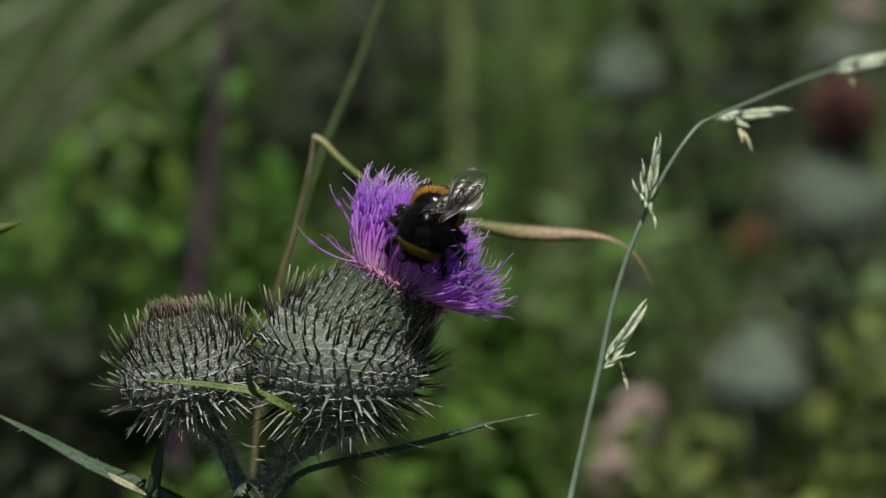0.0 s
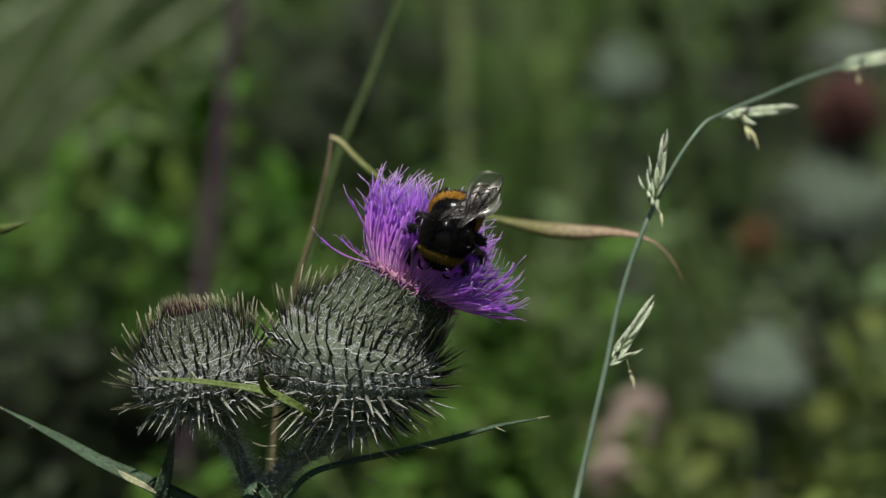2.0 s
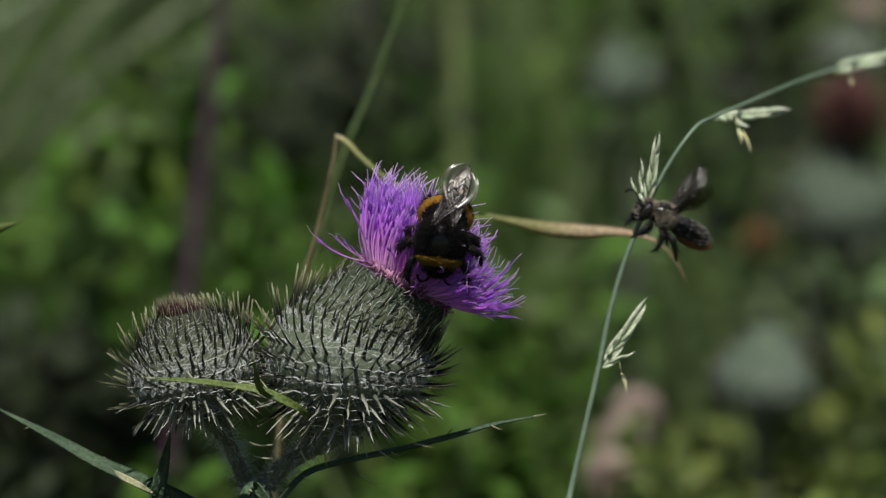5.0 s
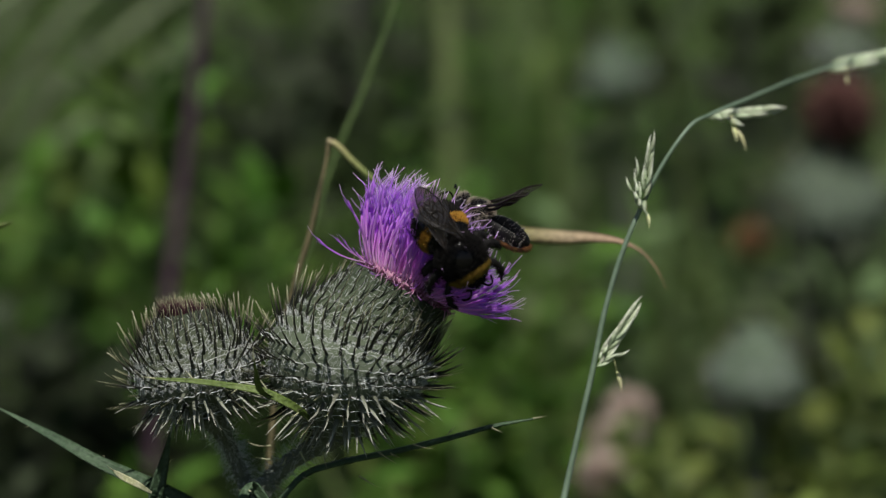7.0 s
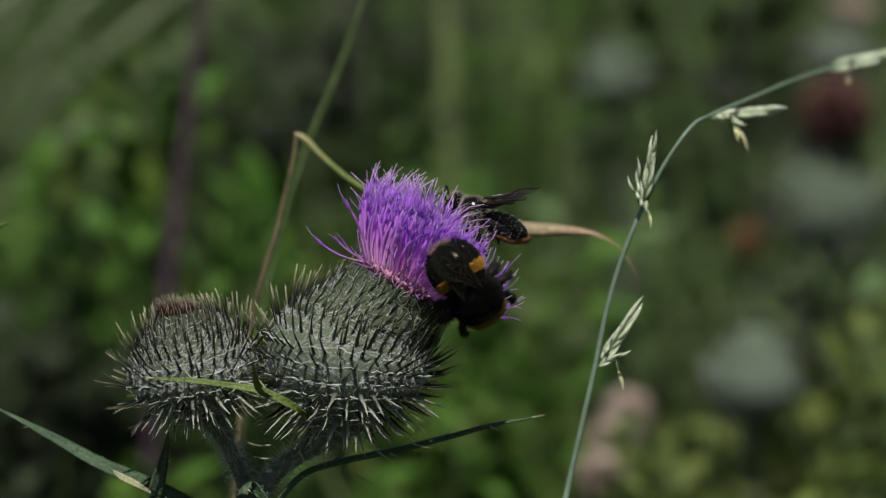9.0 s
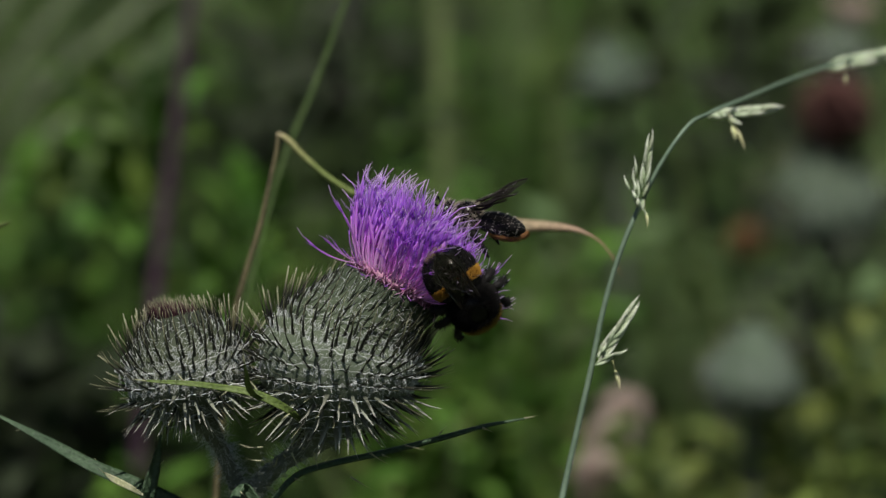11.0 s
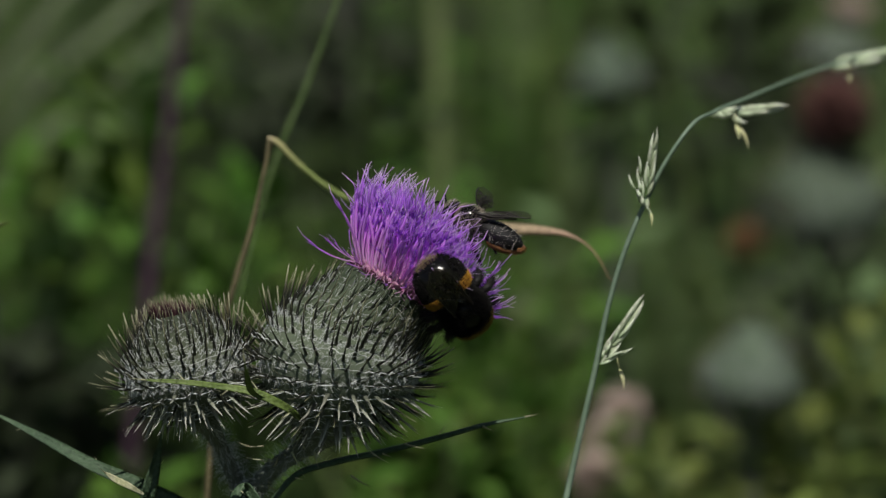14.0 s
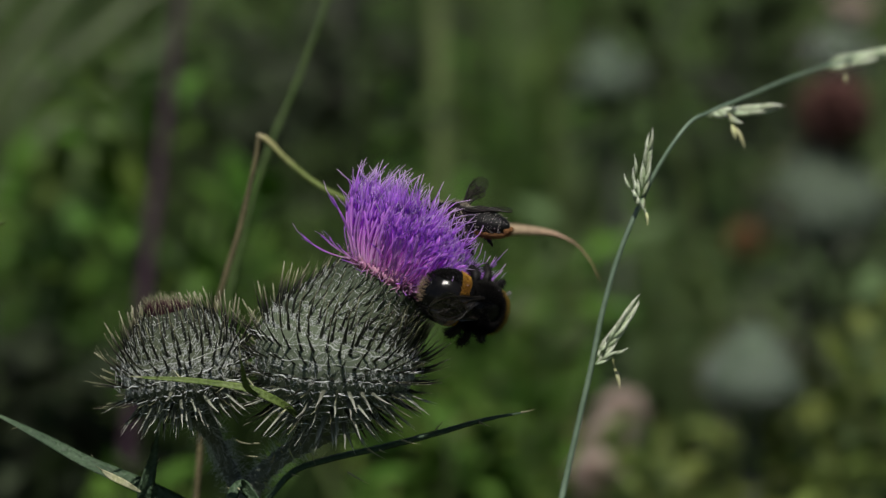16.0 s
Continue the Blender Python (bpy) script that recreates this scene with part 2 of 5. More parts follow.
# ---- ground ----
def ground():
    g = Geo()
    xs = [-900, -120, -20, -5, -2, 0, 2, 5, 20, 120, 900]
    ys = [-900, -120, -20, -5, -2, 0, 2, 5, 20, 120, 900]
    for y in ys:
        for x in xs:
            far = max(abs(x), abs(y)) > 4
            g.v.append(Vector((x, y, 0.0 if not far else -0.02 + 0.3 * noise.noise((x * 0.03, y * 0.03, 0)))))
            g.a.append(0)
    n = len(xs)
    for j in range(n - 1):
        for i in range(n - 1):
            g.f.append((j * n + i, j * n + i + 1, (j + 1) * n + i + 1, (j + 1) * n + i))
    ob = new("ground", g.mesh("ground", mat("meadow_floor", [(0.020, 0.026, 0.010), (0.045, 0.065, 0.02), (0.075, 0.08, 0.035)], scale=6, rough=0.9, bump=0.6)))
    tagged(ob, "dark green meadow floor of short grass and litter", "ground", "", "structure")


ground()

# ---- thistle ----


def spine_mesh(name, rnd, material, curve, fat):
    """A bract: a scale at the root that narrows into a spine, one unit long along z, bent towards x."""
    g = Geo()
    n = 7
    pts = [Vector((curve * (i / n) ** 2, rnd.uniform(-0.015, 0.015), i / n)) for i in range(n + 1)]
    rad = [fat * q for q in (1.75, 1.5, 1.2, 0.95, 0.7, 0.46, 0.24, 0.03)]
    g.tube(pts, rad, 6, 0.55)
    return g.mesh(name, material)


def place_spine(me, parent, p, d, out, size):
    """Stand a spine at p, pointing to d, bent towards out."""
    z = d.normalized()
    x = (out - z * out.dot(z)).normalized()
    y = z.cross(x)
    ob = new("spine", me)
    ob.parent = parent
    m = Matrix((x, y, z)).transposed().to_4x4()
    m.translation = p
    ob.matrix_basis = m @ Matrix.Diagonal((size, size, size, 1))
    return ob


def smooth_at(values, s):
    return float(np.interp(s * (len(values) - 1), range(len(values)), values))


def flower_bulb(parent, base, centres, normals, radii, gap, rnd, low, high, size, separate=True):
    """The spiny round head under a thistle flower: bulb, spines and cobweb. centres, normals and radii of its rings run from foot to neck."""
    n = 28
    mids = [q - base for q in smooth(centres, n)]
    norms = [q.normalized() for q in smooth(normals, n)]
    radii = smooth(radii, n)

    def ring(s):
        """Middle, axis and two sides of the ring at s, 0 at the foot and 1 at the neck."""
        i = min(n - 1, int(s * n))
        f = s * n - i
        ax = norms[i].lerp(norms[i + 1], f).normalized()
        sd = (RIGHT - ax * RIGHT.dot(ax)).normalized()
        return mids[i].lerp(mids[i + 1], f), ax, sd, ax.cross(sd)

    g = Geo()
    for i in range(n + 1):
        c, ax, sd, fr = ring(i / n)
        for k in range(40):
            o = sd * math.cos(k * math.pi / 20) + fr * math.sin(k * math.pi / 20)
            q = c + o * max(radii[i], 0.1) * U
            g.v.append(q + o * U * 3 * noise.noise(q * 1400))
            g.a.append(i / n)
    for i in range(n):
        for k in range(40):
            g.f.append((i * 40 + k, i * 40 + (k + 1) % 40, i * 40 + 40 + (k + 1) % 40, i * 40 + 40 + k))
    g.f += [tuple(reversed(range(40))), tuple(n * 40 + k for k in range(40))]
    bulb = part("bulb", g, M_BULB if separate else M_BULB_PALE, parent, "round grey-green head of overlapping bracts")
    lows = [spine_mesh("spine", rnd, M_SPINE_LOW, c, 0.046) for c in (0.06, 0.12, -0.04, 0.18)]
    highs = [spine_mesh("spine", rnd, M_SPINE, c, 0.031) for c in (0.14, 0.20, 0.30, 0.08)]
    slims = [spine_mesh("spine", rnd, M_SPINE, c, 0.032) for c in (0.10, 0.16, 0.22, 0.06)]
    joined, web, anchors = Geo(), Geo(), []
    # rows of bracts round the head, from foot to neck
    steps, run_len = [], 0.0
    for i in range(n):
        run_len += math.hypot((mids[i + 1] - mids[i]).length / U, radii[i + 1] - radii[i])
        steps.append(run_len)
    want, row, wants = run_len * 0.10, 0, []
    while want < run_len * 0.99:
        wants.append(want)
        want += gap * np.interp(want / run_len, [0, 0.45, 0.65, 1], [1.08, 1.06, 1.06, 1.04])
    for row, want in enumerate(wants):
        i = next((k for k in range(n) if steps[k] >= want), n - 1)
        s0 = (i + (want - (steps[i - 1] if i else 0.0)) / max(1e-6, steps[i] - (steps[i - 1] if i else 0.0))) / n
        around = max(8, int(2 * math.pi * radii[i] / (gap * np.interp(s0, [0, 0.5, 1], [1.02, 1.08, 1.04]))))
        for k in range(around):
            s = min(1, max(0, s0 + rnd.uniform(-0.007, 0.007)))
            r = smooth_at(radii, s) * U
            ph = 2 * math.pi * (k + 0.5 * (row % 2) + rnd.uniform(-0.09, 0.09)) / around
            c, axis, side, front = ring(s)
            o = side * math.cos(ph) + front * math.sin(ph)
            p = c + o * r * 0.97
            i2 = min(n - 1, max(1, int(round(s * n))))
            c0, c1 = mids[i2 - 1] + o * radii[i2 - 1] * U, mids[i2 + 1] + o * radii[i2 + 1] * U
            run = (c1 - c0).normalized()      # along the surface to the neck
            outw = (o - run * o.dot(run)).normalized()
            rise = radians(np.interp(s, [0, 0.12, 0.3, 0.5, 0.75, 1], [88, 88, 80, 58, 25, 13]) + rnd.uniform(-6, 6))
            d = (run * math.cos(rise) + outw * math.sin(rise) + o.cross(axis) * rnd.uniform(-0.10, 0.10)).normalized()
            long = size * low * smooth_at([0.64, 0.94, 1.04, 1.02, 0.80, high / low], s) * rnd.uniform(0.85, 1.18) * U
            kind = rnd.choice(lows if s < rnd.uniform(0.16, 0.36) else highs if s < rnd.uniform(0.5, 0.75) else slims)
            if separate and o.dot(AWAY) < 0.15:
                place_spine(kind, bulb, p, d, axis, long)
            else:
                joined.tube([p, p + d * long * 0.5, p + d * long + axis * long * 0.12], [long * 0.06, long * 0.035, long * 0.006], 4)
            anchors.append((row, k, around, p, d, o, long, s))
    # cobweb strands along the rows and across them
    for m, (row, k, around, p, d, o, long, s) in enumerate(anchors):
        mates = [m + 1 if k + 1 < around else m + 1 - around] + [q for q in (m + around, m + around - 1) if q < len(anchors)]
        for q in mates:
            if rnd.random() < (0.95 if s < 0.5 else 0.45) * (1.0 if q == mates[0] else 0.22):
                _, _, _, p2, d2, o2, l2, _ = anchors[q]
                if (p - p2).length < gap * 2.2 * U:
                    a, c = p + d * long * rnd.uniform(0.15, 0.42), p2 + d2 * l2 * rnd.uniform(0.15, 0.42)
                    rr = U * (rnd.uniform(0.6, 1.25) if s < 0.5 and q == mates[0] else rnd.uniform(0.2, 0.45))
                    sag = lambda: Vector((rnd.uniform(-3, 3), rnd.uniform(-3, 3), rnd.uniform(-3, 3))) * U - o * U * rnd.uniform(0, 4)
                    web.tube([a, a.lerp(c, 0.3) + sag(), a.lerp(c, 0.7) + sag(), c], [rr, rr * 0.8, rr * 0.8, rr], 3, close=False)
        for _ in range(int(np.interp(s, [0, 0.3, 0.36, 0.55, 0.72, 1], [10, 12, 40, 36, 12, 3]))):       # felted down close to the bracts
            h = Vector((rnd.uniform(-1, 1), rnd.uniform(-1, 1), rnd.uniform(-1, 1)))
            h = (h - o * h.dot(o) * 0.85).normalized()
            side = o.cross(h) * gap * U
            web.hair(p + side * rnd.uniform(-0.6, 0.6) + h * U * rnd.uniform(-14, 6) + o * U * rnd.uniform(1, 4), h, U * rnd.uniform(8, 24), U * 0.42, side * rnd.uniform(-0.3, 0.3))
    part("cobweb", web, M_COBWEB, bulb, "fine white cobweb hairs", "stuff")
    if joined.v:
        part("spine_coat", joined, M_SPINE, bulb, "", "stuff")
    return bulb


def floret_mesh(rnd, curl):
    """A floret, one unit long along z: slender tube, swollen throat, five lobes and a style."""
    g = Geo()
    n = 9
    bow = lambda t: Vector((curl * t * t, (0.065 + 0.035 * math.sin(curl * 37)) * math.sin(6.5 * t + curl * 19) * t, t * (1 - 0.15 * abs(curl) * t)))
    pts = [bow(0.72 * i / n) for i in range(n + 1)]
    r = 0.0132
    g.tube(pts, [r * q for q in (0.8, 0.75, 0.7, 0.7, 0.78, 0.95, 1.2, 1.3, 1.15, 0.8)], 6)
    for j in range(len(g.a)):
        g.a[j] *= 0.72
    turn = rnd.uniform(0, 6.28)
    for k in range(4):
        a = turn + 1.57 * k + rnd.uniform(-0.3, 0.3)
        o = Vector((math.cos(a), math.sin(a), 0))
        t0, t1 = bow(0.69), bow(rnd.uniform(0.84, 0.92))
        n0 = len(g.v)
        g.tube([t0 + o * r * 0.5, t0.lerp(t1, 0.5) + o * 0.020, t1 + o * rnd.uniform(0.02, 0.045)], [r * 0.5, r * 0.42, r * 0.15], 3)
        for j in range(n0, len(g.v)):
            g.a[j] = 0.68 + 0.18 * g.a[j]
    o = Vector((math.cos(turn), math.sin(turn), 0))
    n0 = len(g.v)
    g.tube([bow(0.70), bow(0.84) + o * 0.004, bow(0.96) + o * 0.016, bow(1.07) + o * rnd.uniform(0.02, 0.11)], [r * 0.42, r * 0.40, r * 0.36, r * 0.2], 4)
    for j in range(n0, len(g.v)):
        g.a[j] = 0.80 + 0.20 * g.a[j]
    return g.mesh("floret", M_FLORET)


def big_thistle():
    rnd = random.Random(4)
    base = Vector((-0.045, 0.012, 0))
    th = thing("thistle", base, "spear thistle with purple flower, spiny grey-green heads and hairy stem, swaying", "thistle")
    rings = ((591, 776, 0, 14), (593, 746, 0, 70), (596, 708, 0.02, 114), (601, 664, 0.08, 138), (608, 622, 0.18, 143), (619, 586, 0.3, 125), (645, 560, 0.4, 107), (670, 533, 0.45, 97), (698, 507, 0.475, 90))
    bulb = flower_bulb(th, base, [spot(q[0], q[1]) for q in rings], [way(q[2], 1 - q[2] * 0.25, 0.02) for q in rings], [q[3] for q in rings], 20.0, rnd, 68, 40, 1.0)
    # flower
    mid = spot(706, 501)
    up_ax = way(0.475, 0.88, 0.02)
    side_ax = (RIGHT - up_ax * RIGHT.dot(up_ax)).normalized()
    front_ax = -up_ax.cross(side_ax) if up_ax.cross(side_ax).dot(AWAY) > 0 else up_ax.cross(side_ax)
    g = Geo()
    g.ball(mid - base, (84 * U, 84 * U, 22 * U), 28, 12, Matrix((side_ax, front_ax, up_ax)).transposed())
    flower = part("flower", g, M_CUSHION, th, "dense purple brush of florets")
    variants = [floret_mesh(rnd, c) for c in (0.05, 0.12, 0.20, 0.28, -0.12, 0.36, 0.14, 0.0, 0.34, -0.26, 0.24, -0.05, 0.44)]
    golden = math.pi * (3 - math.sqrt(5))
    FAN = way(0.37, 0.92, -0.08)
    total, near, rest = 600, 0, Geo()
    for k in range(total):
        q = math.sqrt((k + 0.5) / total)
        ph = k * golden
        o = side_ax * math.cos(ph) + front_ax * math.sin(ph)
        root = mid + o * q * 82 * U + up_ax * U * 8 * (1 - q * q)
        spread = 0.74 * q ** 1.1 + rnd.uniform(-0.08, 0.08)
        spread *= 1.08 + 0.06 * o.dot(side_ax) - 0.40 * max(0, o.dot(front_ax)) ** 1.5 * float(np.interp(o.dot(side_ax), [-0.1, 0.45], [1, -0.2]))
        skirt = q > 0.78 and rnd.random() < (0.55 if o.dot(side_ax) > -0.4 else 0.06)       # the outermost lean right out and curve up
        if skirt:
            spread = rnd.uniform(0.75, 1.38) * (1 - 0.35 * max(0, o.dot(front_ax)) * float(np.interp(o.dot(side_ax), [-0.1, 0.45], [1, 0])))
        tw = o.cross(up_ax) * rnd.uniform(-0.20, 0.20)
        d = (FAN * math.cos(spread) + o * math.sin(spread) + tw).normalized()
        long = (163 - 14 * q - 34 * q * max(0, o.dot(side_ax)) - 12 * q * max(0, -o.dot(front_ax))) * rnd.uniform(0.76, 1.12) * U
        ox = (o if rnd.random() < 0.6 else (o + o.cross(up_ax) * rnd.uniform(-2, 2)))
        rim = q > 0.6 and abs(o.dot(side_ax)) > 0.4 and rnd.random() < (0.75 if o.dot(side_ax) > 0 else 0.95)      # the rim curves up again
        if rim:
            ox = FAN + o * 0.1
        if skirt:
            ox, long = FAN + o * 0.1, long * rnd.uniform(0.62, 0.88) * (0.72 if o.dot(side_ax) < -0.4 else 1)
        x = (ox - d * ox.dot(d)).normalized()
        m = Matrix((x, d.cross(x), d)).transposed().to_4x4()
        m.translation = root - base
        m = m @ Matrix.Diagonal((long, long, long, 1))
        me = variants[k % len(variants)]
        if rim:
            me = variants[(3, 5, 8, 12)[k % 4]]
        if o.dot(front_ax) > 0.1 and q > 0.5 and near < 280:
            ob = new("floret", me)
            ob.parent = flower
            ob.matrix_basis = m
            near += 1
        else:
            n0 = len(rest.v)
            al = [0.0] * len(me.vertices)
            me.attributes["along"].data.foreach_get("value", al)
            rest.v += [m @ v.co for v in me.vertices]
            rest.f += [tuple(n0 + i for i in p.vertices) for p in me.polygons]
            rest.a += al
    part("floret_brush", rest, M_FLORET, flower, "", "stuff")
    g = Geo()
    for k in range(150):
        a = rnd.uniform(0, 6.283)
        o = side_ax * math.cos(a) + front_ax * math.sin(a)
        g.hair(mid + o * rnd.uniform(78, 88) * U - up_ax * U * rnd.uniform(0, 16) - base, o + up_ax * rnd.uniform(0.2, 1.4), U * rnd.uniform(10, 24), U * 1.5, up_ax * U * rnd.uniform(0, 8))
    for k in range(34):         # curled pink threads hanging over the rim
        a = radians(rnd.uniform(20, 165))
        o = side_ax * math.cos(a) + front_ax * math.sin(a)
        p = mid + o * 88 * U - up_ax * U * rnd.uniform(-2, 10) - base
        d = (o + up_ax * rnd.uniform(-0.2, 0.9) + side_ax * rnd.uniform(-0.8, 0.8)).normalized()
        x = d.cross(o + up_ax * 0.2).normalized()
        ln = U * rnd.uniform(12, 30)
        g.tube([p + d * ln * t * (1 - 0.3 * t) + (up_ax * -0.45 + x * math.sin(3 * t + k)) * ln * 0.5 * t * t for t in (0, 0.25, 0.5, 0.75, 1.0)], [U * 1.3, U * 1.3, U * 1.2, U * 1.0, U * 0.6], 4)
    part("fringe", g, M_FRINGE, flower, "pinkish fringe of inner bracts", "stuff")
    # curled stray florets at the rim
    strays = [(200, 1.95, 118), (190, 1.6, 80), (350, 0.80, 150), (5, 1.0, 120), (262, 2.0, 60), (285, 2.1, 50), (240, 2.1, 55), (225, 1.9, 60), (275, 1.7, 70), (335, 1.5, 70)]
    strays += [(rnd.uniform(292, 372), rnd.uniform(0.95, 1.5), rnd.uniform(84, 130)) for k in range(50)]
    strays += [(rnd.uniform(172, 236), rnd.uniform(1.3, 1.85), rnd.uniform(40, 70)) for k in range(6)]
    for a, s, ln in strays:
        o = side_ax * math.cos(radians(a)) - front_ax * math.sin(radians(a))
        d = (up_ax * math.cos(s) + o * math.sin(s)).normalized()
        x = (up_ax - d * up_ax.dot(d)).normalized()
        m = Matrix((x, d.cross(x), d)).transposed().to_4x4()
        m.translation = mid + o * 84 * U - base
        ob = new("floret", rnd.choice((variants[5], variants[2], variants[3], variants[8])))
        ob.parent = flower
        ob.matrix_basis = m @ Matrix.Diagonal((ln * U, ln * U, ln * U, 1))
    # smaller closed head
    ax2 = way(-0.22, 0.97, 0.06)
    foot2 = spot(352, 736, 0.002)
    len2 = 184 * U
    flower_bulb(th, base, [foot2 + ax2 * len2 * k / 9 for k in range(10)], [ax2] * 10, [14, 72, 96, 105, 107, 103, 95, 83, 66, 42], 18.5, rnd, 66, 32, 1.0)
    g = Geo()
    top2 = foot2 + ax2 * len2 * 0.98 - base
    for k in range(220):
        a, q = rnd.uniform(0, 6.28), math.sqrt(rnd.random())
        o = RIGHT * math.cos(a) + AWAY * math.sin(a)
        g.hair(top2 + o * q * 38 * U - ax2 * q * 10 * U, ax2 + o * 0.25 * q + Vector((rnd.uniform(-.2, .2), 0, 0)), U * rnd.uniform(28, 50), U * 1.5)
    part("withered_tuft", g, M_MAROON, th, "maroon and straw tuft of a closed flower", "stuff")
    # stems
    g = Geo()
    pts = [spot(588, 758, 0.002), spot(556, 784, 0.005), spot(512, 812, 0.009), spot(472, 846, 0.011), spot(446, 885, 0.011), spot(432, 960, 0.011), spot(425, 1200, 0.011), base + Vector((0, 0, 0.30)), base + Vector((0, 0, -0.01))]
    c = smooth([q - base for q in pts], 60)
    rr = smooth([30, 20, 16, 17, 23, 30, 38, 46, 55], 60)
    g.tube(c, [r * U * (1 + 0.10 * math.sin(i * 2.3)) for i, r in enumerate(rr)], 12)
    stem = part("stem", g, M_STEM, th, "hairy ribbed green stem")
    g = Geo()
    pts = [spot(352, 728, 0.002), spot(372, 754, 0.004), spot(392, 788, 0.009), spot(412, 830, 0.011), spot(438, 890, 0.011)]
    c2 = smooth([q - base for q in pts], 24)
    g.tube(c2, [r * U for r in smooth([32, 20, 14, 14, 18], 24)], 10)
    branch = part("side_stem", g, M_STEM, th)
    for curve, owner, lim in ((c, stem, 34), (c2, branch, 24)):
        h = Geo()
        for k in range(950):
            i = rnd.randrange(0, lim)
            p = curve[i].lerp(curve[i + 1], rnd.random())
            o = Vector((rnd.uniform(-1, 1), rnd.uniform(-1, 1), rnd.uniform(-1, 1))).normalized()
            h.hair(p + o * 13 * U, o, U * rnd.uniform(10, 34), U * 0.45, Vector((rnd.uniform(-8, 8), 0, rnd.uniform(-8, 8))) * U)
        part("stem_down", h, M_COBWEB, owner, "", "stuff")
    # leaves: path, widths, side, material, fold
    def leaf(pts, widths, side, material, fold, label, teeth=0, tooth=40):
        g = Geo()
        c = smooth([q - base for q in pts], 26)
        w = smooth(widths, 26)
        g.blade(c, [max(0.4, a) * U for a in w], side, fold, 0.16)
        lf = part("leaf", g, material, th, label)
        sp = spine_mesh("leaf_spine", rnd, M_LEAF_TIP, 0.1, 0.06)
        for k in range(teeth):
            i = int(2 + (k + 0.5) / teeth * 22)
            sgn = 1 if k % 2 else -1
            d0 = (c[i + 1] - c[i]).normalized()
            place_spine(sp, lf, c[i] + side * sgn * w[i] * U * 0.9, side * sgn + d0 * 0.9 + way(0, 0, 0.6) * 0.5, d0, tooth * U * rnd.uniform(0.7, 1.2)).name = "leaf_spine"
        ob = place_spine(sp, lf, c[-1], c[-1] - c[-2], side, tooth * 1.1 * U)
        ob.name = "leaf_spine"
        return lf
    leaf([spot(545, 752, -0.004), spot(498, 716, -0.0135), spot(455, 696, -0.0145), spot(400, 686, -0.0135), spot(330, 678, -0.0115), spot(262, 674, -0.0105)], [5, 8, 7.5, 6, 5, 2], way(0.1, 0.9, -0.4), M_BRACT, 0.25, "slim yellow-green bract lying across both heads", 4, 26)
    leaf([spot(470, 706, -0.0135), spot(448, 690, -0.016), spot(440, 660, -0.018), spot(436, 640, -0.019)], [8, 7, 4, 1], way(0.9, 0.1, 0.4), M_BRACT, 0.3, "small upright yellow-green bract", 0, 26)
    leaf([spot(430, 960, 0.01), spot(300, 888, 0.006), spot(230, 855, 0.004), spot(170, 828, 0.004), spot(90, 784, 0.008), spot(10, 742, 0.012), spot(-14, 730, 0.013)], [18, 18, 16, 13, 9.5, 3.5, 1.5], way(0.4, 0.7, -0.6), M_LEAF, 0.35, "long narrow green thistle leaf with pale midrib", 3, 14)
    leaf([spot(258, 876, 0.002), spot(232, 862, 0.0), spot(204, 848, -0.001), spot(190, 838, -0.002)], [2, 6, 6, 2], way(0.4, 0.8, -0.5), M_LEAF_TIP, 0.2, "pale cream midrib lobe", 0, 16)
    leaf([spot(480, 890, 0.004), spot(530, 838, 0.005), spot(590, 818, 0.006), spot(680, 798, 0.006), spot(790, 770, 0.004), spot(870, 748, 0.003), spot(932, 737, 0.003)], [8, 8, 8, 7.5, 7, 5, 2], way(-0.2, 0.66, -0.7), M_LEAF, 0.25, "long narrow green thistle leaf", 5, 24)
    leaf([spot(262, 960, 0.006), spot(264, 880, 0.004), spot(276, 830, 0.004), spot(290, 768, 0.003)], [14, 15, 11, 1], way(0.9, 0.1, -0.4), M_LEAF, 0.4, "dark green upright leaf tip", 2, 20)
    leaf([spot(470, 900, 0.0), spot(430, 860, 0.0), spot(412, 900, -0.002), spot(398, 960, -0.002)], [8, 14, 14, 8], way(0.8, 0.4, 0.3), M_LEAF, 0.3, "drooping dark green leaf", 3, 30)
    # pale spines about the stem fork
    sp = spine_mesh("stem_spine", rnd, M_LEAF_TIP, 0.12, 0.045)
    for x, y, dx, dy, ln in ((625, 842, 0.8, -0.55, 46), (455, 792, -0.9, 0.15, 32), (470, 790, -0.9, -0.1, 40), (500, 760, -0.6, 0.5, 36), (470, 815, -0.95, 0.05, 36), (520, 800, 0.4, -0.9, 40), (560, 800, 0.2, -1, 34), (440, 790, -0.8, 0.3, 24), (660, 800, 0.8, -0.6, 40), (720, 785, 0.9, -0.3, 40)):
        place_spine(sp, stem, spot(x, y, 0.002) - base, way(dx, dy, 0.2), UP, ln * U).name = "stem_spine"
    for k in range(26):
        i = rnd.randrange(6, 34)
        o = (RIGHT * rnd.uniform(-1, 1) - AWAY * rnd.uniform(-0.2, 1) + UP * rnd.uniform(-0.6, 0.4)).normalized()
        place_spine(sp, stem, c[i] + o * rr[i] * U * 0.9, o, UP, rnd.uniform(22, 44) * U).name = "stem_spine"
    return th


thistle = big_thistle()


# ---- grasses round the thistle ----
def lens_seed(g, p, d, length, width, side):
    n = 8
    pts = [p + d * length * i / n + side * length * 0.06 * math.sin(math.pi * i / n) for i in range(n + 1)]
    g.tube(pts, [width * q for q in (0.25, 0.7, 0.95, 1.0, 0.9, 0.7, 0.45, 0.22, 0.03)], 7, 0.6)


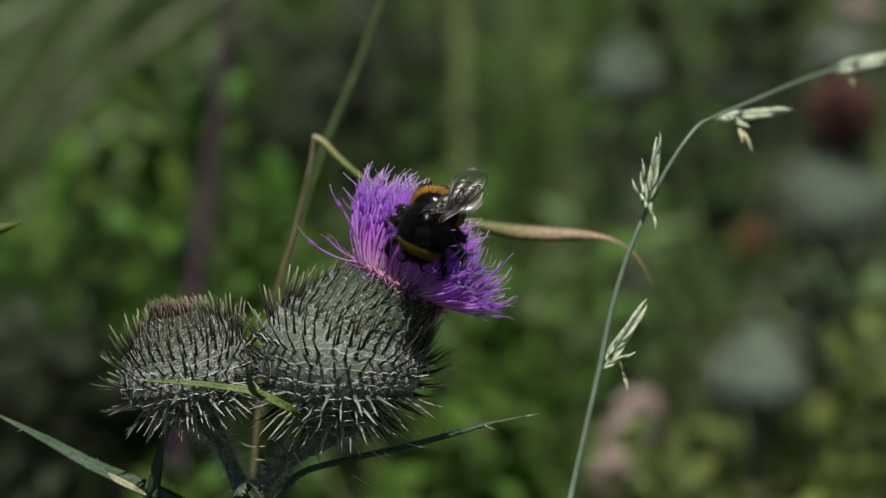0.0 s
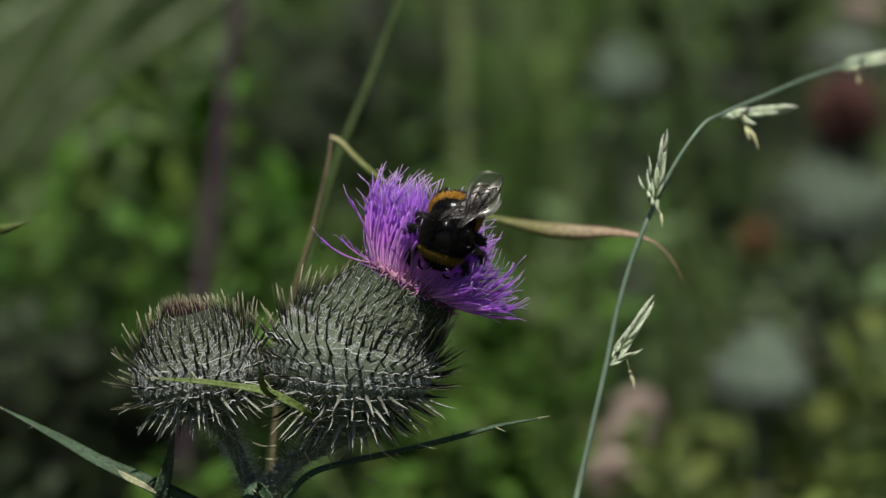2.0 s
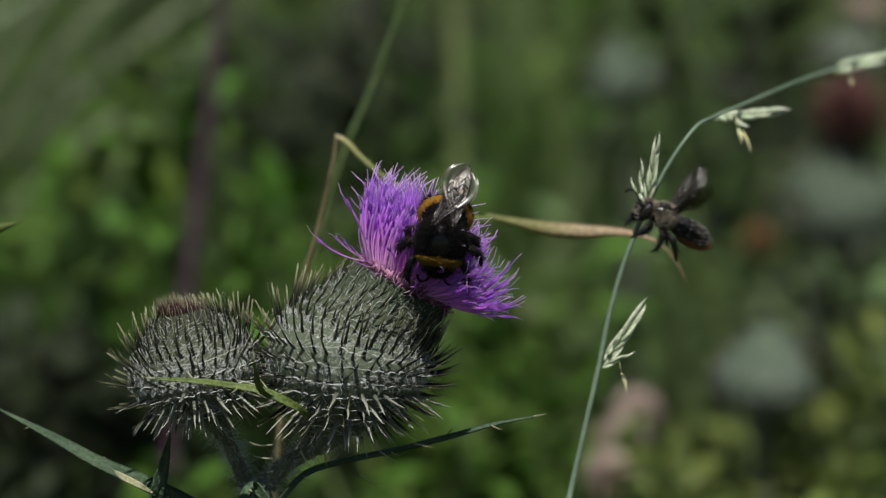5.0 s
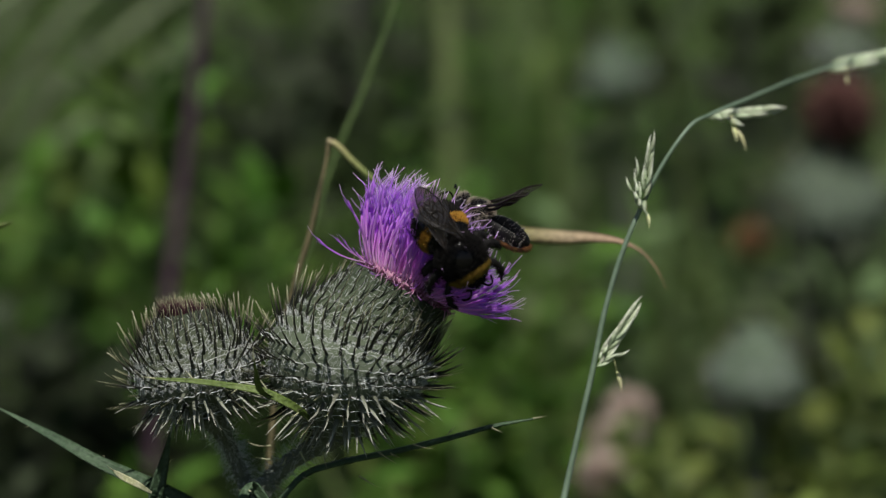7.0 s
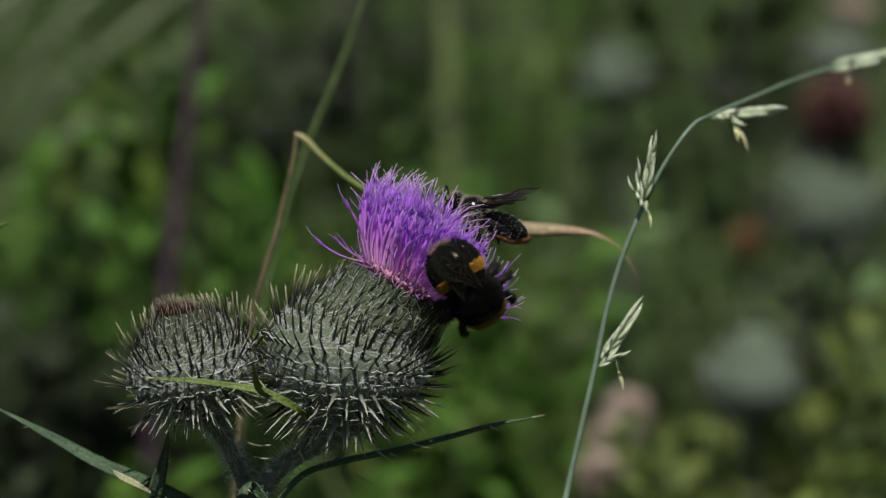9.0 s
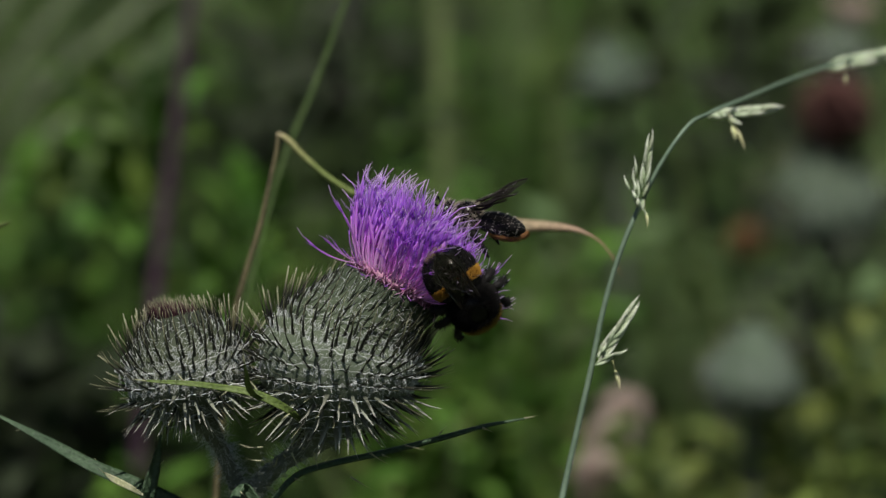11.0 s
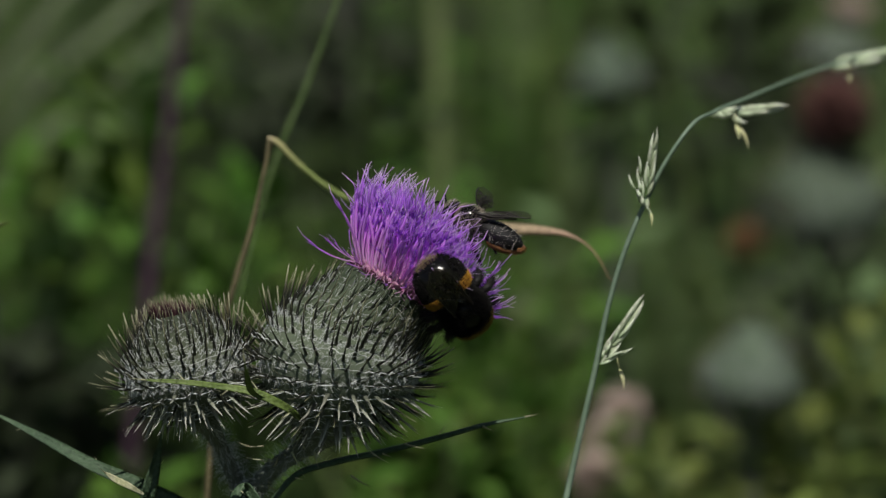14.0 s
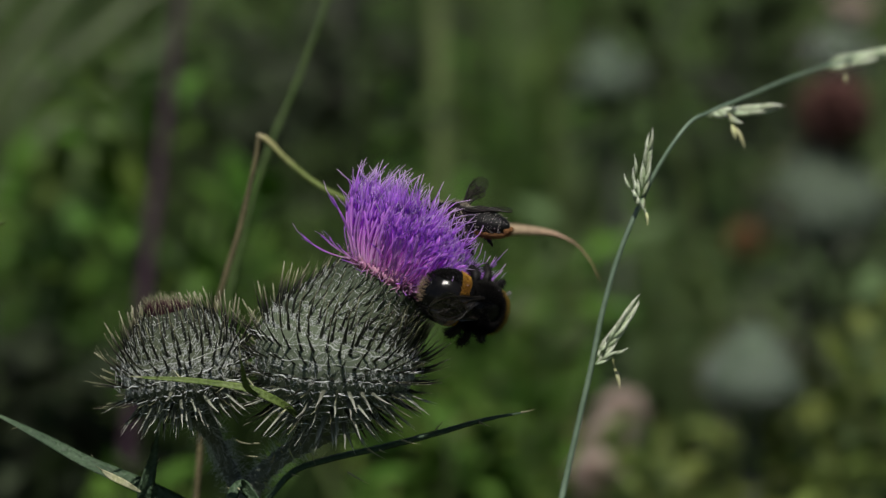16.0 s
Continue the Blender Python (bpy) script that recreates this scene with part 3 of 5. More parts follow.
def flowering_grass():
    rnd = random.Random(9)
    base = spot(985, 1000, 0.01)
    base.z = 0
    gr = thing("flowering_grass", base, "arching blue-green grass stalk with pale green flowering spikelets", "grass")
    pts = [base + Vector((0, 0, -0.01)), base + Vector((0.004, 0, 0.4)), spot(985, 1000, 0.01), spot(1012, 870, 0.014), spot(1032, 780, 0.014), spot(1061, 652, 0.014), spot(1082, 550, 0.014), spot(1110, 455, 0.014), spot(1148, 365, 0.014), spot(1182, 297, 0.014), spot(1222, 238, 0.015), spot(1268, 206, 0.026), spot(1330, 180, 0.040), spot(1400, 150, 0.054), spot(1480, 122, 0.068), spot(1570, 95, 0.082), spot(1660, 84, 0.092), spot(1750, 90, 0.098)]
    g = Geo()
    c = smooth([q - base for q in pts], 110)
    g.tube(c, [r * U for r in smooth([12, 10, 7, 6, 5.4, 5.2, 4.8, 4.5, 4.2, 3.8, 3.6, 3.8, 3.8, 3.8, 4, 4, 3, 2], 110)], 8)
    part("culm", g, M_CULM, gr, "smooth blue-green stalk")
    def spikelet(x, y, dx, dy, ln, wd, w=0.0, seeds=5, spread=0.16):
        g = Geo()
        d = way(dx, dy, 0.1)
        side = d.cross(AWAY).normalized()
        p = spot(x, y, w + 0.014) - base
        for k in range(seeds):
            s = 1 if k % 2 else -1
            q = p + d * ln * U * (k / seeds) * 0.70
            lens_seed(g, q, (d + side * s * spread * (1.2 - k / seeds) + AWAY * rnd.uniform(-.2, .2)).normalized(), ln * U * rnd.uniform(0.34, 0.44), wd * 1.35 * U, side * s)
        part("spikelet", g, M_SPIKELET, gr)
    spikelet(1150, 356, 0.13, 1, 132, 4.6, -0.001, 9, 0.12)
    spikelet(1142, 362, -0.10, 1, 96, 3.6, -0.0015, 3, 0.06)
    spikelet(1138, 366, -0.36, 1, 74, 3.4, -0.001, 2, 0.05)
    spikelet(1142, 372, -0.16, 1, 56, 5.0, -0.002, 3, 0.10)
    spikelet(1152, 358, 0.10, -1, 52, 3.0, -0.001, 2, 0.08)
    spikelet(1068, 650, 0.55, 0.84, 150, 5.6, -0.001, 12, 0.16)
    spikelet(1066, 652, 0.88, 0.46, 84, 3.2, -0.003, 3, 0.05)
    spikelet(1068, 652, 0.40, 1, 52, 3.6, -0.002, 3, 0.14)
    spikelet(1262, 210, 0.97, 0.10, 152, 8.0, 0.024, 10, 0.05)
    spikelet(1270, 204, 0.9, -0.3, 75, 7, 0.022, 3, 0.1)
    spikelet(1470, 125, 0.96, 0.20, 180, 11, 0.062, 12, 0.06)
    for x, y, dx, dy, ln in ((1315, 232, 0.35, -0.9, 46), (1308, 228, 0.2, -1, 30), (1102, 660, 0.22, -1, 38), (1508, 140, 0.0, -1, 18), (1156, 380, 0.1, -1, 30)):
        g = Geo()
        p = spot(x, y, 0.013 if x < 1200 else 0.034 if x < 1400 else 0.07) - base
        d = way(dx, dy, 0.1)
        g.tube([p - d * 26 * U, p], [0.7 * U, 0.7 * U], 4)
        lens_seed(g, p, d, ln * U, 5.5 * U, RIGHT)
        part("anther", g, M_ANTHER, gr, "hanging yellow anther")
    return gr


def bent_grass():
    base = spot(470, 900, 0.046)
    base.z = 0
    gr = thing("bent_grass", base, "dry straw-coloured grass stalk snapped over behind the flower", "grass")
    w = 0.046
    g = Geo()
    pts = [base + Vector((0, 0, -0.01)), base + Vector((0, 0, 0.4)), spot(455, 760, w), spot(478, 560, w), spot(500, 480, w), spot(522, 408, w), spot(540, 330, w), spot(552, 275, w), spot(556, 244, w)]
    c = smooth([q - base for q in pts], 60)
    g.tube(c, [r * U for r in smooth([16, 14, 11, 10, 10, 9, 8, 7, 7], 60)], 8, 0.6)
    part("culm", g, M_DRY, gr, "dry straw-brown stalk")
    g = Geo()
    pts = [spot(553, 240, w), spot(565, 246, w), spot(600, 280, w), spot(650, 322, w), spot(740, 368, w), spot(830, 392, w)]
    c = smooth([q - base for q in pts], 30)
    g.tube(c, [r * U for r in smooth([5, 11, 11, 10, 9, 7], 30)], 8, 0.5)
    part("bent_top", g, M_BENTTOP, gr, "yellow-green snapped-over top")
    g = Geo()
    pts = [spot(800, 386, w), spot(850, 396, w), spot(910, 408, w - 0.002), spot(970, 413, w - 0.004), spot(1030, 415, w - 0.006), spot(1085, 425, w - 0.008), spot(1110, 438, w - 0.008), spot(1135, 465, w - 0.008), spot(1156, 506, w - 0.008)]
    c = smooth([q - base for q in pts], 44)
    g.blade(c, [r * U for r in smooth([6, 9, 16, 15.5, 10, 4.2, 2.4, 2.2, 0.9], 44)], way(-0.1, 0.9, -0.45), 0.3, 0.12)
    bl = part("blade", g, M_DRYBLADE, gr, "withering blade, green to pinkish brown")
    return gr, bl


def upright_culm():
    base = spot(420, 900, 0.105)
    base.z = 0
    gr = thing("grass_stalk", base, "thin green grass stalk leaning behind the thistle", "grass")
    w = 0.105
    g = Geo()
    pts = [base + Vector((0, 0, -0.01)), base + Vector((0, 0, 0.4)), spot(452, 800, w), spot(512, 470, w), spot(566, 280, w), spot(620, 150, w), spot(672, 10, w), spot(720, -120, w), spot(790, -300, w)]
    c = smooth([q - base for q in pts], 60)
    g.tube(c, [r * U for r in smooth([11, 9, 6.5, 6, 6, 5.5, 5, 4, 3], 60)], 7)
    part("culm", g, M_CULM_GREEN, gr)
    return gr


def side_blade():
    base = spot(-420, 1000, 0.03)
    base.z = 0
    gr = thing("grass_shoot", base, "yellow-green grass blade with a pale tip", "grass")
    g = Geo()
    pts = [base + Vector((0, 0, -0.01)), base + Vector((0, 0, 0.45)), spot(-360, 640, 0.03), spot(-220, 450, 0.03), spot(-90, 418, 0.03), spot(0, 406, 0.03), spot(44, 393, 0.03)]
    c = smooth([q - base for q in pts], 50)
    g.blade(c, [r * U for r in smooth([16, 18, 18, 16, 12, 9, 1], 50)], way(-0.1, 0.95, 0.3), 0.2, 0.12)
    part("blade", g, M_BRACT, gr)
    return gr


grass_arch = flowering_grass()
grass_bent, bent_blade = bent_grass()
grass_stalk = upright_culm()
grass_side = side_blade()


# ---- bees ----
def fur(g, c, r, count, rnd, keep, length, thick, comb, lumps=0.25):
    """Hairs over an ellipsoid (centre c, half axes r) where keep(unit point) holds, combed towards comb."""
    made = 0
    while made < count:
        q = Vector((rnd.gauss(0, 1), rnd.gauss(0, 1), rnd.gauss(0, 1))).normalized()
        if not keep(q):
            made += 0.2
            continue
        p = Vector((c[0] + q.x * r[0], c[1] + q.y * r[1], c[2] + q.z * r[2]))
        n = Vector((q.x / r[0], q.y / r[1], q.z / r[2])).normalized()
        d = n + Vector(comb) + Vector((rnd.uniform(-1, 1), rnd.uniform(-1, 1), rnd.uniform(-1, 1))) * lumps
        ln = length * rnd.uniform(0.6, 1.15)
        g.hair(p * U, d, ln * U, thick * U, Vector(comb) * ln * 0.3 * U)
        made += 1


def wing_geo(length, width, veins, hind=False):
    """A wing along -y from its hinge, with its veins; returns membrane and veins."""
    g, veins_out = Geo(), []
    n, rows = 16, 15
    tip = lambda s: math.sqrt(max(0.0, 1 - max(0.0, (s - 0.60) / 0.402) ** 2.4))
    lead = lambda s: width * (0.06 + 0.20 * min(1, s * 2.5)) * tip(s)
    trail = lambda s: -width * (0.08 + 0.64 * (3 * min(1, s / 0.7) ** 2 - 2 * min(1, s / 0.7) ** 3)) * tip(s)
    for i in range(n + 1):
        s = i / n
        for j in range(rows + 1):
            t = j / rows
            x = lead(s) * (1 - t) + trail(s) * t
            z = 1.5 * math.sin(t * 21 + s * 4) * (1.1 - s) + 1.5 * math.sin(s * 11 + t * 5) + 5 * s * s
            g.v.append(Vector((x, -length * s, z)) * U)
            g.a.append(s)
    for i in range(n):
        for j in range(rows):
            a = i * (rows + 1) + j
            g.f.append((a, a + 1, a + rows + 2, a + rows + 1))
    def on(s, t):
        x = lead(s) * (1 - t) + trail(s) * t
        z = 1.5 * math.sin(t * 21 + s * 4) * (1.1 - s) + 1.5 * math.sin(s * 11 + t * 5) + 5 * s * s
        return Vector((x, -length * s, z + 0.6)) * U
    for k in range(veins):
        t0, t1 = 0.25 + 0.1 * k / veins, k / (veins - 1) * 0.95
        m = 14
        reach = 0.97 if k == 0 else 0.80 - 0.06 * (k % 3)
        pts = [on(0.02 + reach * i / m, t0 + (t1 - t0) * min(1, 1.7 * i / m)) for i in range(m + 1)]
        r = 2.4 if k == 0 else 1.3
        veins_out.append(Geo().tube(pts, [U * r * (1 - 0.5 * i / m) for i in range(m + 1)], 4))
    for s, ta, tb in ((0.45, 0.05, 0.4), (0.62, 0.05, 0.55), (0.55, 0.4, 0.8), (0.75, 0.05, 0.35)):
        pts = [on(s + 0.05 * math.sin(i), ta + (tb - ta) * i / 5) for i in range(6)]
        veins_out.append(Geo().tube(pts, [U * 1.1] * 6, 4))
    return g, veins_out


def add_wing(bee, hinge, length, width, material, sign, hind, rest):
    g, v = wing_geo(length, width, 4 if hind else 6, hind)
    if sign < 0:
        for geo in (g, *v):
            for q in geo.v:
                q.x = -q.x
    w = part("hind_wing" if hind else "wing", g, material, bee, "translucent brown veined wing")
    for one in v:
        part("vein", one, M_VEIN, w)
    w.matrix_basis = Matrix.Translation(Vector(hinge) * U) @ rest
    return w


def add_leg(bee, pts, radii, rnd, hairs):
    g = Geo()
    p = [Vector(q) * U for q in pts]
    c = smooth(p, 18)
    rr = smooth(radii, 18)
    g.tube(c, [r * U for r in rr], 8)
    for k in range(hairs):
        i = rnd.randrange(3, 15)
        o = Vector((rnd.uniform(-1, 1), rnd.uniform(-1, 1), rnd.uniform(-1, 1))).normalized()
        g.hair(c[i] + o * rr[i] * U * 0.8, o + (c[i + 1] - c[i]).normalized() * 0.8, U * rnd.uniform(7, 14), U * 0.6)
    return part("leg", g, M_LEG, bee)


def abdomen_rings(bee, centre, r, cuts, mats, taper):
    """Overlapping rings from waist to tip; cuts: where one ends, -1 at the tip to 1 at the waist."""
    for k in range(len(cuts) - 1):
        g = Geo()
        a, b = cuts[k], cuts[k + 1]
        n = 6
        pts, rad = [], []
        for i in range(n + 1):
            y = a + (b - a) * i / n
            pts.append(Vector((centre[0], centre[1] + y * r[1], centre[2])) * U)
            lip = 1.0 + 0.003 * (i / n) ** 3
            rad.append(max(0.02, math.sqrt(max(0, 1 - min(0.999, abs(y)) ** 2.3))) * r[0] * lip * U * (1 + taper * min(0, y)))
        g.tube(pts, rad, 28, r[2] / r[0], hint=(0, 0, 1), close=k == 0)
        part("abdomen_ring", g, mats[k], bee)


def bumblebee():
    rnd = random.Random(21)
    bee = thing("bumblebee", (0, 0, 0), "furry black bumblebee with yellow collar, amber belt and buff tail", "bumblebee")
    g = Geo().ball((0, 0, 0), (46 * U, 47 * U, 38 * U))
    th = part("thorax", g, M_BLACK, bee, "black domed thorax with yellow furry collar")
    g = Geo()
    T = (46, 47, 38)
    fur(g, (0, 0, 0), T, 8200, rnd, lambda q: not (0.55 < q.y < 0.82 and q.z > -0.35) and not (q.z > 0.92 and q.y < 0.3), 13, 0.42, (0, -0.3, 0))
    part("black_fur", g, M_FURBLACK, th, "", "stuff")
    g = Geo()
    fur(g, (0, 0, 0), T, 6500, rnd, lambda q: 0.55 < q.y < 0.82 and q.z > -0.35, 14, 0.65, (0, 0.1, 0.15))
    fur(g, (0, 0, 0), T, 2600, rnd, lambda q: 0.55 < q.y < 0.82 and q.z > -0.35, 6, 1.0, (0, 0.1, 0.1))
    part("collar", g, M_FURYELLOW, th, "yellow furry collar", "stuff")
    # head
    g = Geo().ball((0, 48 * U, -30 * U), (30 * U, 22 * U, 28 * U))
    g.ball((0, 52 * U, -54 * U), (13 * U, 13 * U, 20 * U))
    hd = part("head", g, M_BLACK, bee)
    g = Geo()
    fur(g, (0, 48, -30), (30, 22, 28), 1300, rnd, lambda q: True, 10, 0.7, (0, 0.3, -0.2))
    part("head_fur", g, M_FURBLACK, hd, "", "stuff")
    for s in (-1, 1):
        g = Geo().ball((s * 26 * U, 51 * U, -30 * U), (9 * U, 14 * U, 22 * U), 14, 10)
        part("eye", g, M_EYE, hd)
        g = Geo()
        p = [Vector(q) * U for q in ((s * 10, 66, -26), (s * 20, 82, -24), (s * 34, 86, -44), (s * 40, 78, -62))]
        g.tube(smooth(p, 12), [U * 2.4] * 13, 6)
        part("antenna", g, M_BLACK, hd)
    # abdomen, hinged at the waist
    ab = part("abdomen", Geo().ball((0, -44 * U, -2 * U), (47 * U, 51 * U, 41 * U)), M_BLACK, bee, "glossy black abdomen with amber belt and buff tail")
    cuts = [-1, -0.80, -0.50, -0.18, 0.14, 0.48, 0.96]
    c, r = (0, -44, -2), (51, 56, 45)
    abdomen_rings(ab, c, (52, 57, 46), cuts, [M_BLACK] * 6, 0.10)
    for nm, m, lo, hi, cnt, ln, lab in (("tail_fur", M_FURBUFF, -1, -0.87, 600, 11, "buff furry tail"), ("side_fur", M_FURBLACK, -0.87, 0.20, 2600, 6, ""), ("belt_fur", M_FURORANGE, 0.20, 0.54, 4600, 9, "amber furry belt"), ("waist_fur", M_FURBLACK, 0.54, 0.92, 1200, 12, "")):
        g = Geo()
        if nm == "side_fur":
            fur(g, c, r, cnt, rnd, lambda q: lo < q.y < hi and (q.z < 0.15 or abs(q.x) > 0.62), 9, 0.7, (0, -0.8, 0))
        else:
            fur(g, c, r, cnt, rnd, lambda q: lo < q.y < hi and not (nm == "belt_fur" and q.z < -0.2), ln, 0.55, (0, -0.55, 0))
        part(nm, g, m, ab, lab, "stuff")
    for s in (-1, 1):
        add_leg(bee, ((s * 24, 24, -28), (s * 52, 46, -24), (s * 60, 74, -38), (s * 52, 98, -58)), (5, 7, 5, 2), rnd, 260)
        add_leg(bee, ((s * 28, 2, -30), (s * 60, 8, -20), (s * 78, 22, -40), (s * 84, 44, -64)), (5, 8, 6, 2), rnd, 300)
        add_leg(bee, ((s * 26, -14, -32), (s * 54, -14, -30), (s * 66, -4, -52), (s * 72, 8, -76)), (5, 9, 8, 2.5), rnd, 360)
    wings = []
    for s in (-1, 1):
        wings.append(add_wing(bee, (s * 20, -34, 28), 138, 60, M_WING, s, False, pose(0, 0, 0, -14, s * 8, -s * 7)))
        wings.append(add_wing(bee, (s * 20, -42, 24), 98, 38, M_WING, s, True, pose(0, 0, 0, -11, s * 10, -s * 10)))
    bee.scale = (0.88, 0.88, 0.88)
    return bee, ab, wings


def leafcutter():
    rnd = random.Random(33)
    bee = thing("leafcutter_bee", (0, 0, 0), "small grey-brown leafcutter bee with banded abdomen and orange underside", "bee")
    g = Geo().ball((0, 0, 0), (24 * U, 27 * U, 24 * U))
    th = part("thorax", g, M_BLACK, bee)
    g = Geo()
    fur(g, (0, 0, 0), (24, 27, 24), 1700, rnd, lambda q: q.y < -0.35 or abs(q.x) > 0.72 or q.y > 0.7, 7, 0.5, (0, -0.3, 0))
    fur(g, (0, 0, 0), (24, 27, 24), 420, rnd, lambda q: q.z > 0.3, 7, 0.3, (0, -0.4, 0))
    part("thorax_fur", g, M_FURGREY, th, "grey-brown fur", "stuff")
    g = Geo().ball((0, 37 * U, -6 * U), (25 * U, 14 * U, 23 * U))
    g.ball((0, 44 * U, -24 * U), (13 * U, 9 * U, 10 * U))
    hd = part("head", g, M_BLACK, bee)
    g = Geo()
    fur(g, (0, 37, -6), (25, 14, 23), 320, rnd, lambda q: abs(q.x) < 0.6, 6, 0.5, (0, 0.3, 0))
    part("head_fur", g, M_FURGREY, hd, "", "stuff")
    for s in (-1, 1):
        g = Geo().ball((s * 21 * U, 39 * U, -5 * U), (7 * U, 10 * U, 17 * U), 12, 8)
        part("eye", g, M_EYE, hd)
        g = Geo()
        p = [Vector(q) * U for q in ((s * 7, 50, -2), (s * 14, 60, 10), (s * 28, 68, 8), (s * 40, 70, -4))]
        g.tube(smooth(p, 10), [U * 1.7] * 11, 5)
        part("antenna", g, M_BLACK, hd)
    cuts = [-1, -0.72, -0.42, -0.10, 0.22, 0.55, 0.97]
    abdomen_rings(bee, (0, -62, -3), (25, 46, 21), cuts, [M_DULLBLACK] * 6, 0.18)
    g = Geo()
    for y in cuts[1:-1]:
        fur(g, (0, -62, -3), (25.3, 46, 21.3), 620, rnd, lambda q: abs(q.y - y) < 0.022 and q.z > -0.4, 3.6, 0.26, (0, -1.5, 0))
    fur(g, (0, -62, -3), (25.3, 46, 21.3), 160, rnd, lambda q: q.z > -0.4, 5, 0.2, (0, -1.0, 0))
    part("pale_band", g, mat("pale_band_fur", [(0.36, 0.33, 0.29), (0.58, 0.55, 0.50)], scale=900, rough=0.7, bump=0), bee, "pale hair bands", "stuff")
    g = Geo()
    fur(g, (0, -66, -3), (24, 42, 20), 1700, rnd, lambda q: (q.z < -0.5 and q.y < 0.5) or (q.y < -0.86 and q.z < -0.1), 9, 0.7, (0, -0.7, -0.1))
    part("pollen_brush", g, mat("orange_pollen_brush", [(0.20, 0.09, 0.03), (0.36, 0.17, 0.06)], scale=900, rough=0.7, bump=0), bee, "orange pollen brush", "stuff")
    for s in (-1, 1):
        add_leg(bee, ((s * 14, 14, -18), (s * 28, 26, -26), (s * 32, 34, -44), (s * 26, 40, -58)), (3, 5, 4, 1.5), rnd, 60)
        add_leg(bee, ((s * 16, -2, -20), (s * 32, -6, -26), (s * 38, -10, -46), (s * 38, -4, -62)), (3, 5, 4, 1.5), rnd, 60)
        add_leg(bee, ((s * 15, -16, -20), (s * 34, -26, -22), (s * 36, -44, -40), (s * 34, -58, -56)), (3, 6, 5, 1.5), rnd, 70)
    wings = []
    for s in (-1, 1):
        w = add_wing(bee, (s * 14, -6, 20), 104, 34, M_WING_CLEAR, s, False, Matrix.Identity(4))
        wings.append((w, s, Vector((s * 14, -6, 20)) * U))
        w = add_wing(bee, (s * 14, -14, 17), 72, 26, M_WING_CLEAR, s, True, Matrix.Identity(4))
        wings.append((w, s, Vector((s * 14, -14, 17)) * U))
    return bee, wings


bee, bee_abdomen, bee_wings = bumblebee()
small_bee, small_wings = leafcutter()


# ---- meadow behind ----
SWAYING = []                                    # far plants that lean in the wind: the plant, its plan x, its top


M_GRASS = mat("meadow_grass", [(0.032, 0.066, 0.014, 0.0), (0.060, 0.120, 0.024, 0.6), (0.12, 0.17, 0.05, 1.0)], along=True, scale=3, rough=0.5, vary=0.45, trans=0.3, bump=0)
M_HERB = mat("herb_leaf", [(0.060, 0.135, 0.016), (0.145, 0.265, 0.036)], scale=40, rough=0.5, vary=0.35, trans=0.3)
M_LIME = mat("lime_leaf", [(0.125, 0.175, 0.032), (0.22, 0.275, 0.062)], scale=40, rough=0.5, vary=0.3, trans=0.3)
M_PALE = mat("pale_grass_blade", [(0.13, 0.18, 0.09), (0.25, 0.30, 0.18)], scale=60, rough=0.35, vary=0.25, trans=0.2)
M_STALK = mat("dull_green_stalk", [(0.09, 0.13, 0.040), (0.155, 0.20, 0.072)], scale=60, rough=0.6)
M_OLIVE = mat("olive_leaf", [(0.11, 0.175, 0.062), (0.21, 0.285, 0.12)], scale=40, rough=0.6, vary=0.3, trans=0.25)
M_PURPLESTEM = mat("purple_stem", [(0.052, 0.025, 0.041), (0.092, 0.047, 0.071)], scale=80, rough=0.6)
M_PINK = mat("faded_pink_floret", [(0.32, 0.23, 0.19, 0.0), (0.46, 0.35, 0.30, 0.6), (0.58, 0.48, 0.42, 1.0)], along=True, scale=200, rough=0.8, trans=0.2)
M_RUSSET = mat("russet_seed", [(0.065, 0.025, 0.022), (0.12, 0.05, 0.04)], scale=200, rough=0.8, vary=0.3)
M_RUST = mat("rusty_petal", [(0.15, 0.07, 0.028), (0.22, 0.12, 0.05)], scale=200, rough=0.7, vary=0.2)


